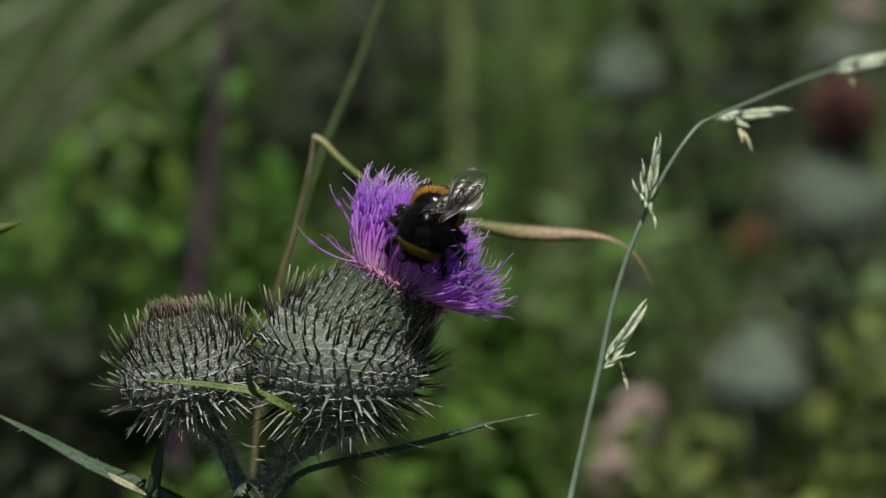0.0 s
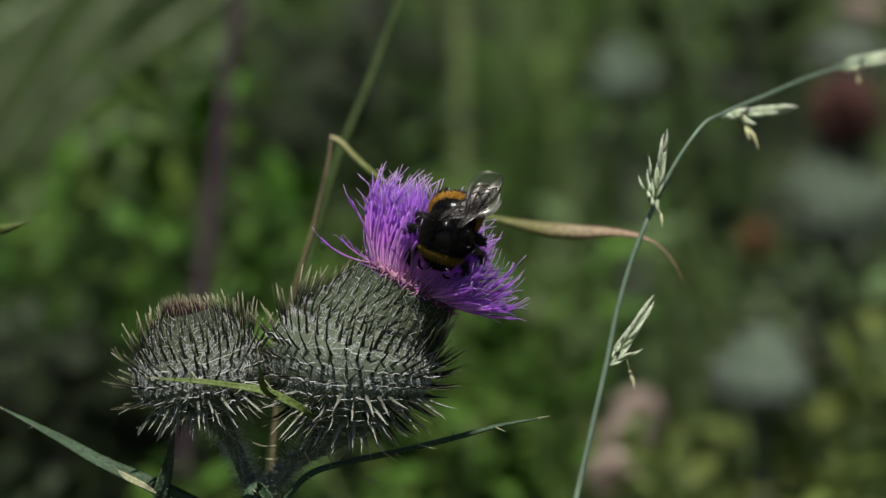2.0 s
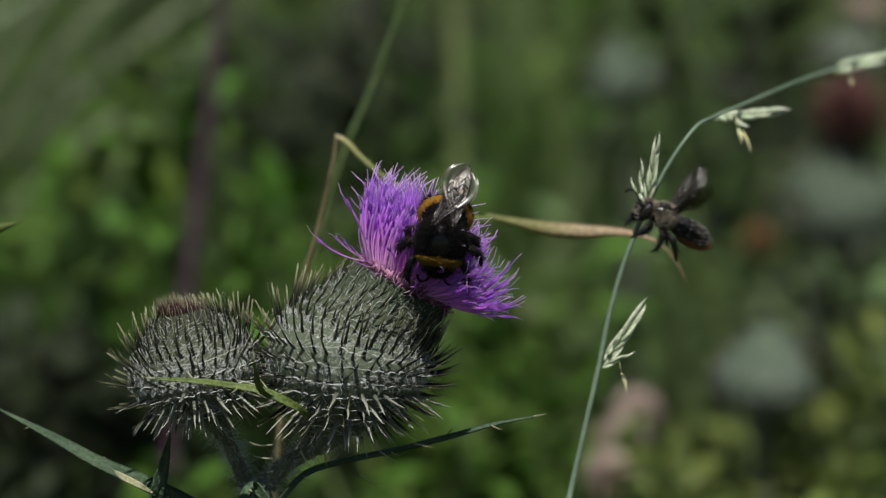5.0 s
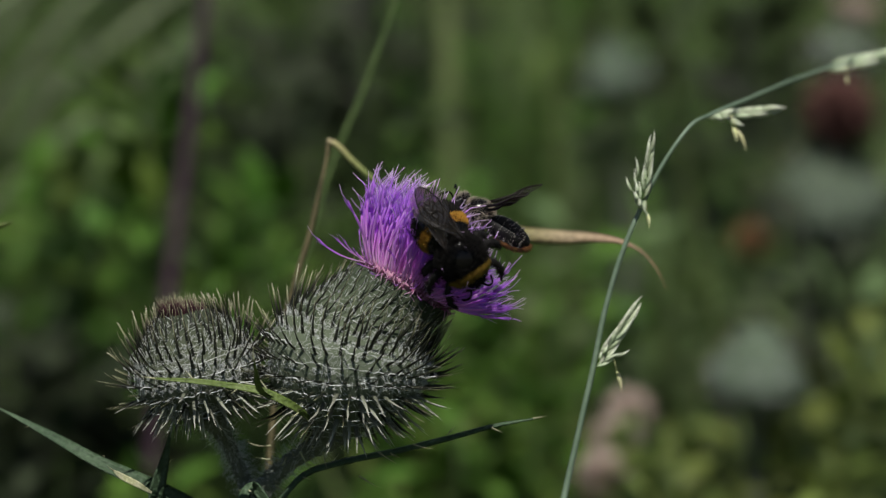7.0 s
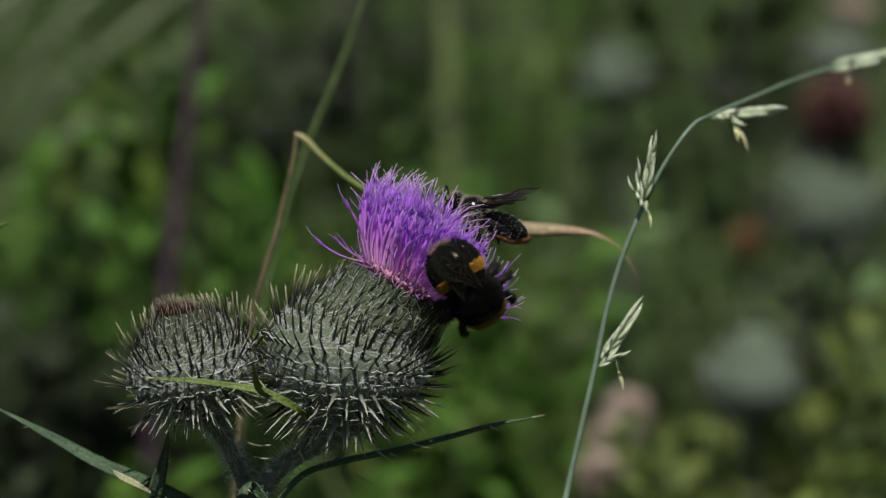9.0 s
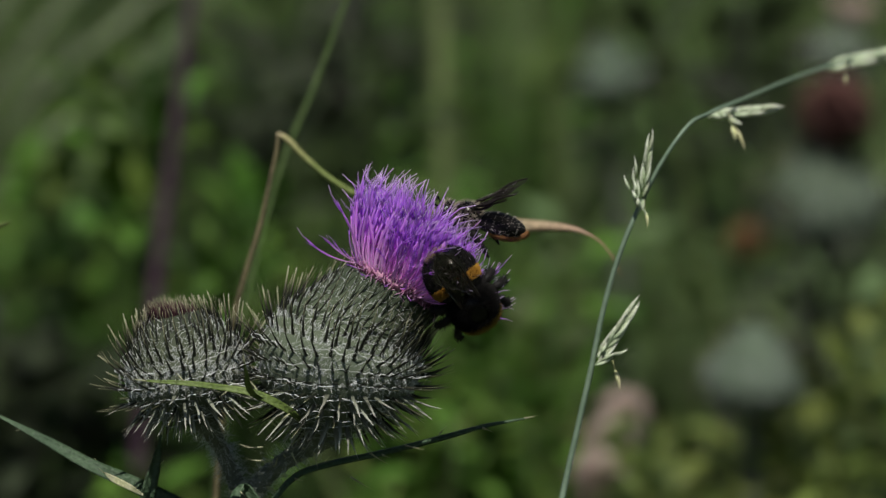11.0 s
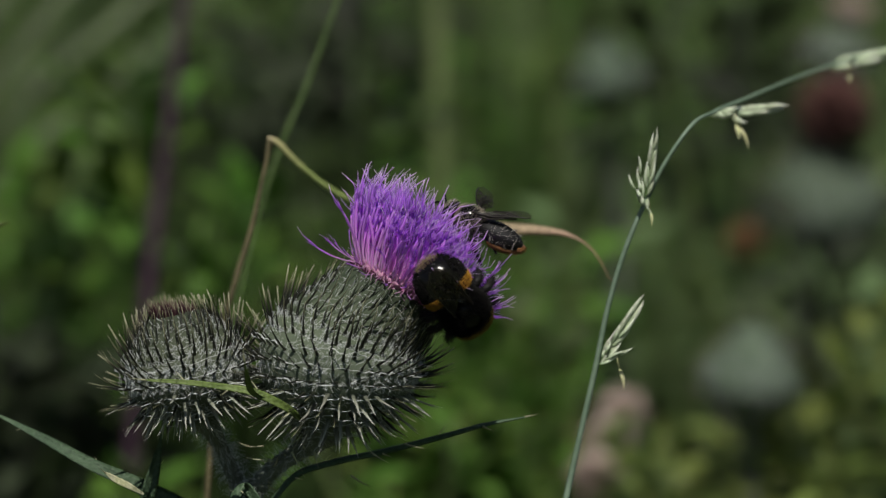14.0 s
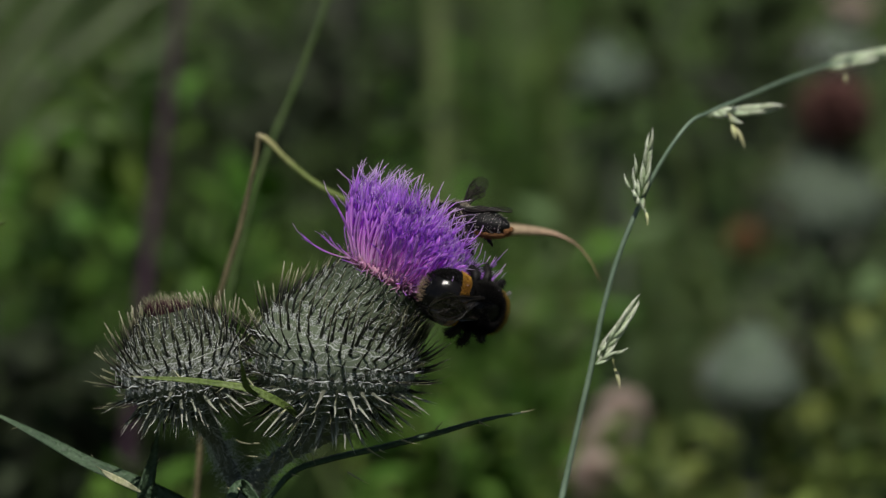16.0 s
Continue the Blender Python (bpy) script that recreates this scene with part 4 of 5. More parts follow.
def meadow_grass():
    """Grass of the meadow in one sheet of blades; taller behind, short about the camera."""
    rnd = np.random.RandomState(12)
    g = Geo()
    count = 23000
    for k in range(count):
        if k % 5 < 2:       # all round, thinning out with the distance
            far, turn = 4.5 * rnd.rand() ** 0.75, rnd.uniform(0, 6.283)
            x, y = far * math.cos(turn) * 1.1, far * math.sin(turn) + 0.4
        else:               # the thick stand behind the thistle
            y = 0.30 + 4.6 * rnd.rand() ** 1.5
            x = rnd.normal() * (0.38 + 0.25 * y)
        if abs(x) < 0.16 and -1.2 < y < 0.12 and rnd.rand() < 0.7:
            continue
        clump = noise.noise((x * 3.1, y * 3.1, 4.0))
        if clump < -0.25 and rnd.rand() < 0.6:
            continue
        h = (0.34 + 0.20 * rnd.rand() + 0.25 * clump) if y > 0.30 or abs(x) > 0.5 else 0.16 + 0.20 * rnd.rand()
        if y > 0.30 and rnd.rand() < 0.14:
            h *= 1.5
        h = min(max(h, 0.10), 0.80)
        a, lean = rnd.uniform(0, 6.283), rnd.uniform(0.03, 0.42) * h
        dx, dy = math.cos(a) * lean, math.sin(a) * lean
        if 0.1 < y < 0.8:   # none hangs over towards the thistle
            dy = abs(dy)
        w = rnd.uniform(0.0012, 0.0032)
        if k % 26 == 7:     # tall culms standing among the rest
            y = 0.75 + 1.0 * rnd.rand()
            x = rnd.uniform(-1, 1) * (0.16 + 0.16 * y)
            h, w = rnd.uniform(0.62, 0.92), rnd.uniform(0.0012, 0.0022)
            dx, dy = dx * 0.5, dy * 0.5
        b = rnd.uniform(0, 3.1416)
        wx, wy = math.cos(b) * w, math.sin(b) * w
        n0 = len(g.v)
        for s, ww in ((0, 1), (0.4, 1.0), (0.75, 0.75)):
            cx, cy, cz = x + dx * s * s, y + dy * s * s, h * s
            g.v += [Vector((cx - wx * ww, cy - wy * ww, cz)), Vector((cx + wx * ww, cy + wy * ww, cz)), Vector((cx - wy * ww * 0.25, cy + wx * ww * 0.25, cz))]
            g.a += [s] * 3
        g.v.append(Vector((x + dx, y + dy, h * 0.97)))
        g.a.append(1.0)
        for i in (0, 3):
            for q, r in ((0, 1), (1, 2), (2, 0)):
                g.f.append((n0 + i + q, n0 + i + r, n0 + i + 3 + r, n0 + i + 3 + q))
        for q, r in ((0, 1), (1, 2), (2, 0)):
            g.f.append((n0 + 6 + q, n0 + 6 + r, n0 + 9))
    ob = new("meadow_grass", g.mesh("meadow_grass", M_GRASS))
    tagged(ob, "tall dark green meadow grass", "grass", "", "stuff")


meadow_grass()


def far_thistle(x, y, w, scale, seed, bloom=None, lean=0.0):
    rnd = random.Random(seed)
    top = spot(x, y, w)
    base = Vector((top.x + rnd.uniform(-0.03, 0.03), top.y + 0.02, 0))
    th = thing("thistle", base, "grey-green spiny thistle head on a stem in the meadow", "thistle", "thistles in the meadow")
    SWAYING.append((th, x, top))
    ax = way(lean, 1, 0.2)
    length = 230 * U * scale
    foot = top - ax * length * 0.5
    flower_bulb(th, base, [foot + ax * length * k / 9 for k in range(10)], [ax] * 10, [q * scale for q in (16, 92, 122, 134, 132, 122, 104, 84, 60, 46)], 34 * scale, rnd, 46, 40, scale, separate=False)
    g = Geo()
    c = smooth([foot + ax * 8 * U - base, foot - ax * 60 * U - base, (foot - base) * 0.5, Vector((0, 0, -0.01))], 24)
    g.tube(c, [r * U * scale for r in smooth([50, 30, 32, 44], 24)], 8)
    part("stem", g, M_STEM, th)
    if bloom:
        g = Geo()
        p = foot + ax * length - base
        for k in range(260):
            a, q = rnd.uniform(0, 6.28), math.sqrt(rnd.random())
            s = ax.orthogonal().normalized()
            o = s * math.cos(a) + ax.cross(s) * math.sin(a)
            g.hair(p + o * q * 44 * U * scale, ax + o * q * 0.8, U * scale * rnd.uniform(70, 120), U * 2.2)
        part("tuft", g, bloom, th, "", "stuff")
    return th


def leafy_herb(x, y, w, material, count, spread, size, seed, label):
    """A leafy herb: a stem with stalked leaves, crowded at the top round the place given."""
    rnd = random.Random(seed)
    top = spot(x, y, w)
    base = Vector((top.x + rnd.uniform(-0.02, 0.02), top.y + rnd.uniform(-0.02, 0.02), 0))
    hb = thing("herb", base, label, "wild plant", "herbs in the meadow")
    SWAYING.append((hb, x, top))
    g = Geo()
    c = smooth([Vector((0, 0, -0.01)), (top - base) * 0.5 + Vector((0.006, 0, 0)), top - base], 16)
    g.tube(c, [0.0013 * (1 - 0.6 * i / 16) for i in range(17)], 6)
    part("stem", g, M_GREENCULM, hb)
    count, size = int(count * 1.9), size * 0.58
    for k in range(count):
        i = rnd.randrange(9, 17) if k % 2 == 0 else 15
        o = Vector((rnd.uniform(-1, 1), rnd.uniform(-1, 1), rnd.uniform(-0.4, 0.7))).normalized()
        p = c[i] if i < 15 else c[15].lerp(c[16], rnd.uniform(0.2, 1.0))
        q = p + o * spread * rnd.uniform(0.3, 1.0)
        ln = size * rnd.uniform(0.7, 1.3)
        d = (o + Vector((0, 0, rnd.uniform(-0.4, 0.3)))).normalized()
        g = Geo()
        g.tube([p, q], [0.0006, 0.0005], 4)
        pts = smooth([q, q + d * ln * 0.5 + Vector((0, 0, ln * 0.08)), q + d * ln], 8)
        side = d.cross(Vector((rnd.uniform(-.4, .4), rnd.uniform(-.4, .4), 1))).normalized()
        g.blade(pts, [ln * 0.24 * f for f in (0.1, 0.55, 0.85, 1.0, 0.95, 0.8, 0.55, 0.3, 0.03)], side, 0.15, 0.03)
        part("leaf", g, material, hb)
    return hb


def broad_blades(x0, y0, x1, y1, w, count, seed, material, width, label, spread=0.015):
    """A tuft of broad grass blades that lean through two places of the plan, the second the higher."""
    rnd = random.Random(seed)
    a, b = spot(x0, y0, w), spot(x1, y1, w)
    d = (b - a).normalized()
    base = Vector((a.x - d.x * 0.28, a.y, 0))
    tf = thing("grass_tuft", base, label, "grass", "grass tufts in the meadow")
    SWAYING.append((tf, x1, b))
    for k in range(count):
        o = Vector((rnd.uniform(-1, 1), rnd.uniform(-1, 1), rnd.uniform(-1, 1))) * spread
        r = Vector((rnd.uniform(-0.02, 0.02), rnd.uniform(-0.02, 0.02), -0.01))
        end = b - base + d * rnd.uniform(0.03, 0.08) + Vector((0, 0, -0.015))
        pts = smooth([r, r.lerp(a - base, 0.5) + Vector((-d.x * 0.05, 0, 0.03)), a - base + o, b - base + o * 1.4, end + o], 20)
        g = Geo()
        g.blade(pts, [width * f for f in smooth([0.5, 0.9, 1.0, 0.9, 0.05], 20)], Vector((math.cos(k), math.sin(k) * 0.6, 0.4)).normalized(), 0.25, 0.05)
        part("blade", g, material, tf)
    return tf


def tall_stem(x0, y0, x1, y1, w, r, material, label):
    """A bare stem through two places of the plan, from the ground up."""
    a, b = spot(x0, y0, w), spot(x1, y1, w)
    d = (a - b).normalized()
    base = Vector((b.x - d.x * b.z * 0.6, b.y, 0))
    st = thing("plant_stalk", base, label, "plant stalk")
    g = Geo()
    c = smooth([Vector((0, 0, -0.01)), b - base, a - base, a - base + d * 0.06], 24)
    g.tube(c, [r * (1.15 - 0.5 * i / 24) for i in range(25)], 8)
    part("stem", g, material, st)
    for k in range(3):
        i = 2 + k
        s = 1 if k % 2 else -1
        pts = smooth([c[i], c[i] + Vector((s * 0.03, 0.01, 0.03)), c[i] + Vector((s * 0.06, 0.02, 0.02))], 8)
        part("leaf", Geo().blade(pts, [0.006 * f for f in (0.3, 0.7, 0.95, 1, 0.9, 0.75, 0.5, 0.3, 0.03)], Vector((0, 1, 0.2)), 0.2, 0.04), material, st)
    return st


def faded_head(x, y, w, r, seed, material, label, hairs=500):
    """A round faded flower head of many florets on a stem."""
    rnd = random.Random(seed)
    top = spot(x, y, w)
    base = Vector((top.x + 0.01, top.y + 0.01, 0))
    fl = thing("faded_flower", base, label, "wildflower", "faded flowers in the meadow")
    SWAYING.append((fl, x, top))
    g = Geo()
    g.tube(smooth([Vector((0, 0, -0.01)), (top - base) * 0.5 + Vector((0.004, 0, 0)), top - base], 14), [0.0008] * 15, 6)
    part("stem", g, M_GREENCULM, fl)
    g = Geo()
    for k in range(hairs):
        o = Vector((rnd.gauss(0, 1), rnd.gauss(0, 1), rnd.gauss(0, 1) + 0.5)).normalized()
        g.hair(top - base + o * r * 0.3, o, r * rnd.uniform(0.5, 0.8), r * 0.07)
    part("floret_head", g, material, fl, "", "stuff")
    return fl


far_thistle(1345, 655, 0.37, 1.1, 41)
far_thistle(1470, 345, 0.56, 1.65, 42)
far_thistle(1108, 132, 0.72, 1.15, 43, None, -0.1)
far_thistle(1500, 90, 0.60, 0.95, 44, M_PINK, 0.2)
faded_head(1108, 785, 0.40, 0.0082, 51, M_PINK, "faded pinkish-brown round flower head on a thin stem", 380)
faded_head(1130, 735, 0.42, 0.0080, 52, M_PINK, "faded pinkish-brown round flower head on a thin stem", 300)
faded_head(1490, 205, 0.55, 0.014, 53, M_RUSSET, "dark russet seed head on a thin stem", 400)
faded_head(1330, 432, 0.6, 0.0075, 54, M_RUST, "small rusty orange flower head on a thin stem", 200)
faded_head(1086, 845, 0.37, 0.0080, 55, M_PINK, "faded pinkish-brown round flower head on a thin stem", 300)
LIME_LABEL = "lime-green leafy herb in the meadow"
HERB_LABEL = "mid-green leafy herb in the meadow"
for i, (x, y, w, n, sp, sz) in enumerate(((1200, 775, 0.34, 16, 0.014, 0.024), (1180, 840, 0.34, 14, 0.014, 0.024), (1250, 850, 0.36, 12, 0.016, 0.024), (1460, 735, 0.36, 16, 0.022, 0.024), (1410, 770, 0.38, 12, 0.018, 0.024), (1510, 720, 0.38, 12, 0.018, 0.024), (1542, 585, 0.40, 10, 0.014, 0.024), (1185, 790, 0.40, 18, 0.018, 0.022), (1215, 830, 0.42, 14, 0.02, 0.022), (820, 480, 0.95, 14, 0.03, 0.03), (1465, 735, 0.55, 16, 0.03, 0.02), (1400, 825, 0.5, 16, 0.02, 0.02), (1545, 560, 0.6, 10, 0.02, 0.02), (880, 800, 0.5, 14, 0.022, 0.028), (940, 690, 0.55, 14, 0.022, 0.028), (770, 745, 0.56, 14, 0.022, 0.028), (730, 850, 0.55, 12, 0.02, 0.026), (990, 850, 0.5, 12, 0.02, 0.026), (1500, 840, 0.55, 16, 0.03, 0.03), (1440, 790, 0.62, 14, 0.03, 0.03), (1450, 720, 0.5, 14, 0.024, 0.026), (1530, 780, 0.5, 12, 0.024, 0.026), (1300, 860, 0.55, 14, 0.026, 0.028))):
    leafy_herb(x, y, w, M_LIME, n, sp, sz, 60 + i, LIME_LABEL)
for i, (x, y, w, n, sp, sz) in enumerate(((500, 430, 0.42, 16, 0.018, 0.03), (325, 800, 0.35, 16, 0.012, 0.028), (340, 860, 0.36, 14, 0.014, 0.028), (830, 760, 0.38, 14, 0.016, 0.03), (900, 630, 0.42, 14, 0.018, 0.03), (965, 760, 0.42, 14, 0.018, 0.03), (1000, 640, 0.44, 14, 0.018, 0.03), (1020, 850, 0.40, 14, 0.016, 0.03), (520, 380, 0.46, 14, 0.018, 0.03), (830, 650, 0.5, 16, 0.02, 0.03), (870, 700, 0.46, 16, 0.02, 0.03), (310, 90, 0.42, 14, 0.016, 0.03), (300, 150, 0.42, 12, 0.014, 0.03), (60, 330, 0.5, 14, 0.02, 0.03), (160, 300, 0.5, 14, 0.02, 0.03), (130, 500, 0.6, 10, 0.024, 0.03), (800, 500, 0.46, 14, 0.02, 0.03), (900, 540, 0.5, 16, 0.02, 0.03), (840, 800, 0.42, 16, 0.018, 0.03), (930, 830, 0.46, 16, 0.02, 0.03), (430, 430, 0.42, 14, 0.016, 0.028), (1000, 430, 0.5, 14, 0.024, 0.03), (700, 200, 0.6, 12, 0.024, 0.03), (320, 190, 0.45, 8, 0.014, 0.028), (390, 420, 0.48, 12, 0.018, 0.028), (420, 470, 0.5, 8, 0.014, 0.026), (110, 430, 0.6, 16, 0.03, 0.032), (250, 200, 0.5, 8, 0.014, 0.026), (560, 430, 0.8, 20, 0.05, 0.04), (960, 200, 0.9, 26, 0.06, 0.045), (1010, 560, 1.0, 20, 0.05, 0.04), (330, 800, 0.5, 16, 0.025, 0.03), (1520, 780, 0.6, 16, 0.03, 0.03), (470, 60, 0.8, 20, 0.04, 0.04), (210, 420, 0.6, 16, 0.03, 0.03), (300, 560, 0.8, 18, 0.04, 0.04), (810, 560, 0.5, 12, 0.018, 0.036), (820, 720, 0.48, 12, 0.018, 0.036), (770, 850, 0.48, 10, 0.016, 0.034), (860, 640, 0.85, 16, 0.022, 0.034), (860, 810, 0.5, 16, 0.02, 0.03), (930, 500, 0.85, 16, 0.022, 0.032), (900, 720, 0.7, 18, 0.04, 0.035), (940, 320, 1.0, 18, 0.04, 0.035), (700, 760, 0.8, 18, 0.04, 0.04), (1020, 780, 0.7, 16, 0.03, 0.035), (1560, 680, 0.7, 16, 0.03, 0.03))):
    leafy_herb(x, y, w, M_HERB, n, sp, sz, 80 + i, HERB_LABEL)
OLIVE_LABEL = "olive-grey leafy weed in the meadow"
for i, (x, y, w, n, sp, sz) in enumerate(((1520, 500, 0.5, 14, 0.024, 0.03), (1540, 640, 0.46, 14, 0.024, 0.03), (1545, 850, 0.46, 14, 0.024, 0.03), (1080, 420, 0.55, 14, 0.024, 0.03), (1500, 300, 0.9, 22, 0.05, 0.035), (1240, 520, 0.85, 18, 0.04, 0.03), (1440, 540, 0.9, 20, 0.05, 0.03), (1130, 310, 0.95, 18, 0.05, 0.03), (1180, 640, 0.7, 14, 0.03, 0.025), (1480, 850, 0.6, 14, 0.03, 0.025), (260, 290, 0.7, 14, 0.03, 0.03), (1560, 120, 0.8, 16, 0.04, 0.035))):
    leafy_herb(x, y, w, M_OLIVE, n, sp, sz, 130 + i, OLIVE_LABEL)
# added weeds: the shade of the meadow's dark gaps is put into their leaf colour
M_SHADE_LEAF = mat("shade_dark_leaf", [(0.011, 0.019, 0.006), (0.026, 0.036, 0.012)], scale=40, rough=0.7, vary=0.3, trans=0.1)
SHADE_LABEL = "added weed with near-black leaves standing in for meadow shade"
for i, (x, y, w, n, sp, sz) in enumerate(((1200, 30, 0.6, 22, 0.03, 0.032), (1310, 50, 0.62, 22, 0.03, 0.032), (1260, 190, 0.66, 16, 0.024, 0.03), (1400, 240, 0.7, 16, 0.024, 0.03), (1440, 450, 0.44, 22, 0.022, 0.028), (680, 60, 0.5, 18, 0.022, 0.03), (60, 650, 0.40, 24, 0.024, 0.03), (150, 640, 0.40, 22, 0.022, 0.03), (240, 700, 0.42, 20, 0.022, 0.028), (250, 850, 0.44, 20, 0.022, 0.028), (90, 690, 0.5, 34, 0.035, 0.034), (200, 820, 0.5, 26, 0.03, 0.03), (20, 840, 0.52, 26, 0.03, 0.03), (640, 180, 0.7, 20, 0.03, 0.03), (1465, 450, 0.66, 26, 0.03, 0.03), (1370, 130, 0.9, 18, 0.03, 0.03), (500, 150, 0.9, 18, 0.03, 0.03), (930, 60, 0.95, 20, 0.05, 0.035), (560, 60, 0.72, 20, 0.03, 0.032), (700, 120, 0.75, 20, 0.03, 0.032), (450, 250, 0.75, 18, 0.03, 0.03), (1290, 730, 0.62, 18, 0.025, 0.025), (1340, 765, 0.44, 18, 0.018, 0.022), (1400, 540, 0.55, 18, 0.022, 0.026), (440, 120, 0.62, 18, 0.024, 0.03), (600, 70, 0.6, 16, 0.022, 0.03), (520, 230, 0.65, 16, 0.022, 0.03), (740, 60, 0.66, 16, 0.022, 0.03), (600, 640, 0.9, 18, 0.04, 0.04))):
    leafy_herb(x, y, w, M_SHADE_LEAF, n, sp, sz, 160 + i, SHADE_LABEL)
PALE_LABEL = "pale grey-green broad grass blades leaning over"
broad_blades(-30, 270, 110, 130, 0.50, 2, 91, M_PALE, 0.0017, PALE_LABEL, 0.020)
broad_blades(90, 170, 235, 20, 0.50, 5, 92, M_PALE, 0.0018, PALE_LABEL, 0.022)
broad_blades(40, 200, 190, 50, 0.55, 2, 93, M_PALE, 0.0016, PALE_LABEL, 0.020)
broad_blades(215, 330, 270, 190, 0.55, 5, 94, M_OLIVE, 0.0030, "olive-green grass blades leaning over", 0.014)
stalk_purple = tall_stem(392, 120, 345, 500, 0.38, 0.0020, M_PURPLESTEM, "dull purple plant stalk in the meadow")
stalk_green = tall_stem(814, 60, 826, 820, 0.6, 0.0040, M_STALK, "green upright plant stalk in the meadow")
tall_stem(965, 480, 850, 740, 0.62, 0.0034, M_OLIVE, "green leaning plant stalk in the meadow")


# ---- what moves ----
def swayed(base, pivot, dx, dy, deg, w):
    """The pose of a thing standing at base whose place pivot has shifted by dx, dy plan units and turned by deg in the sharp plane."""
    k = (DIST + w) / DIST * U
    m = Matrix.Translation(pivot + RIGHT * dx * k - UP * dy * k) @ Matrix.Rotation(radians(deg), 4, AWAY) @ Matrix.Translation(-pivot)
    return m @ Matrix.Translation(base)


def motions():
    sway = [(0, 0, 0, 0), (0.5, 20.6, 5.3, 0.58), (1, 28.5, 0.6, 0.75), (1.5, 20.1, -3.3, 0.42), (2, 21.7, 0.2, 0.6), (2.5, 36.3, 4.5, 1.12), (3, 28.2, -0.7, 0.84), (3.5, 6.5, -7, 0.05), (4, 7.4, -4.4, 0.17), (4.6, 12, -3, 0.3), (5.3, 14, -1, 0.4), (6, 2, -3, 0.1),
            (6.5, -5.9, -4.6, -0.03), (7, 14.1, 0.2, 0.69), (7.5, 11.9, 1.7, 0.59), (8, -10.5, -3.6, -0.03), (8.5, -10.5, -6.9, -0.2), (9, 11.6, -1, 0.54), (9.6, 12, 1, 0.5), (10.3, 0, 0, 0.3), (11, -3, 2, 0.3),
            (11.5, 1.8, 4.4, 0.46), (12, 4.8, 2.7, 0.47), (12.5, -6.6, -4.3, 0.01), (13, -16.1, -4.2, -0.17), (13.5, -13.4, -0.9, -0.07), (14, -2.7, 0.2, 0.2), (14.5, 0.6, 0.6, 0.36), (15, -6.8, 0, 0.2), (15.5, -15.7, -2.8, -0.22), (16, -10.1, -5.9, -0.11)]
    base, pivot = thistle.location.copy(), spot(590, 560)
    walk(thistle, [(t, swayed(base, pivot, x, y, a, 0)) for t, x, y, a in sway])
    rows = [(0, 0, 0), (0.5, 8, -2), (1, -8, 6), (1.5, 18, -5), (2, 12, -5), (2.5, 14, 1), (3, 6, 3), (3.5, 0, -5), (4, -6, 3), (5, -2, 0), (6, -8, -1), (6.5, -11, -2), (7, -11, -3), (7.5, -6, -2), (8, -2, -7), (8.5, -15, -2), (9, -8, -3), (10, -10, -4), (11, -14, -5),
            (11.5, -14, -5), (12, -12, -3), (12.5, -11, -7), (13, -12, -7), (13.5, -6, -7), (14, -6, -7), (14.5, -9, -7), (15, -6, -5), (15.5, -9, -3), (16, -14, -7)]
    base = grass_arch.location.copy()
    walk(grass_arch, [(t, swayed(base, spot(1130, 500), x, y, 0, 0)) for t, x, y in rows])
    rows = [(0, 0, 0), (0.5, 56, 18), (1, 128, 30), (1.5, 71, 7), (2, 31, 1), (2.5, 68, 1), (3, 88, 5), (3.5, 72, 3), (4, 30, -13), (4.2, 22, -10), (5, 40, 0), (5.7, 10, -2), (6.3, -22, -3), (6.5, 5, 9), (7, 26, 7), (7.5, -26, -10), (8, -32, -9), (8.5, -24, -5), (9, -31, -4), (9.2, -45, -9), (10, -50, -4), (10.8, -62, -4),
            (11.5, -65, -4), (12, -73, -2), (12.5, -78, 3), (13, -84, -2), (13.5, -76, 0), (14, -79, 3), (14.5, -78, 3), (15, -64, 2), (15.5, -73, 0), (16, -98, -2)]
    base = grass_bent.location.copy()
    walk(grass_bent, [(t, swayed(base, spot(556, 244, 0.046), x, y, 0, 0.046)) for t, x, y in rows])
    base2 = grass_stalk.location.copy()
    walk(grass_stalk, [(t, swayed(base2, spot(600, 200, 0.105), x * 0.98, y * 0.5, 0, 0.105)) for t, x, y in rows])
    blade = [(0, 0, 0), (0.5, 28, 40), (1, 80, 26), (1.5, 80, -2), (2, 55, -4), (2.5, 92, -14), (3, 85, 0), (3.5, 84, -10), (4, 60, -25), (5, 60, -5), (6.3, -20, 12), (6.5, -10, 20), (7, 24, 6), (7.5, 0, -8), (8, -20, -16), (8.5, -12, -8), (9, -24, -8), (10, -40, -8), (11.5, -60, -18), (12, -65, -12), (12.5, -70, -12), (13, -80, -6), (13.5, -74, -8), (14, -74, -8), (14.5, -74, -8), (15, -72, -10), (15.5, -76, -8), (16, -92, -8)]
    k = (DIST + 0.036) / DIST * U
    at = lambda t: (np.interp(t, [r[0] for r in rows], [r[1] for r in rows]), np.interp(t, [r[0] for r in rows], [r[2] for r in rows]))
    times = sorted({r[0] for r in rows} | {r[0] for r in blade})
    bt = [(t, np.interp(t, [r[0] for r in blade], [r[1] for r in blade]), np.interp(t, [r[0] for r in blade], [r[2] for r in blade])) for t in times]
    walk(bent_blade, [(t, Matrix.Translation(RIGHT * float(x - at(t)[0]) * k - UP * float(y - at(t)[1]) * k)) for t, x, y in bt])
    rows = [(0, 0), (1, 3), (2, 8), (3, -3), (4, 0), (6.5, -19), (8, -20), (9, -22), (11.5, -23), (13, -31), (14, -27), (16, -31)]
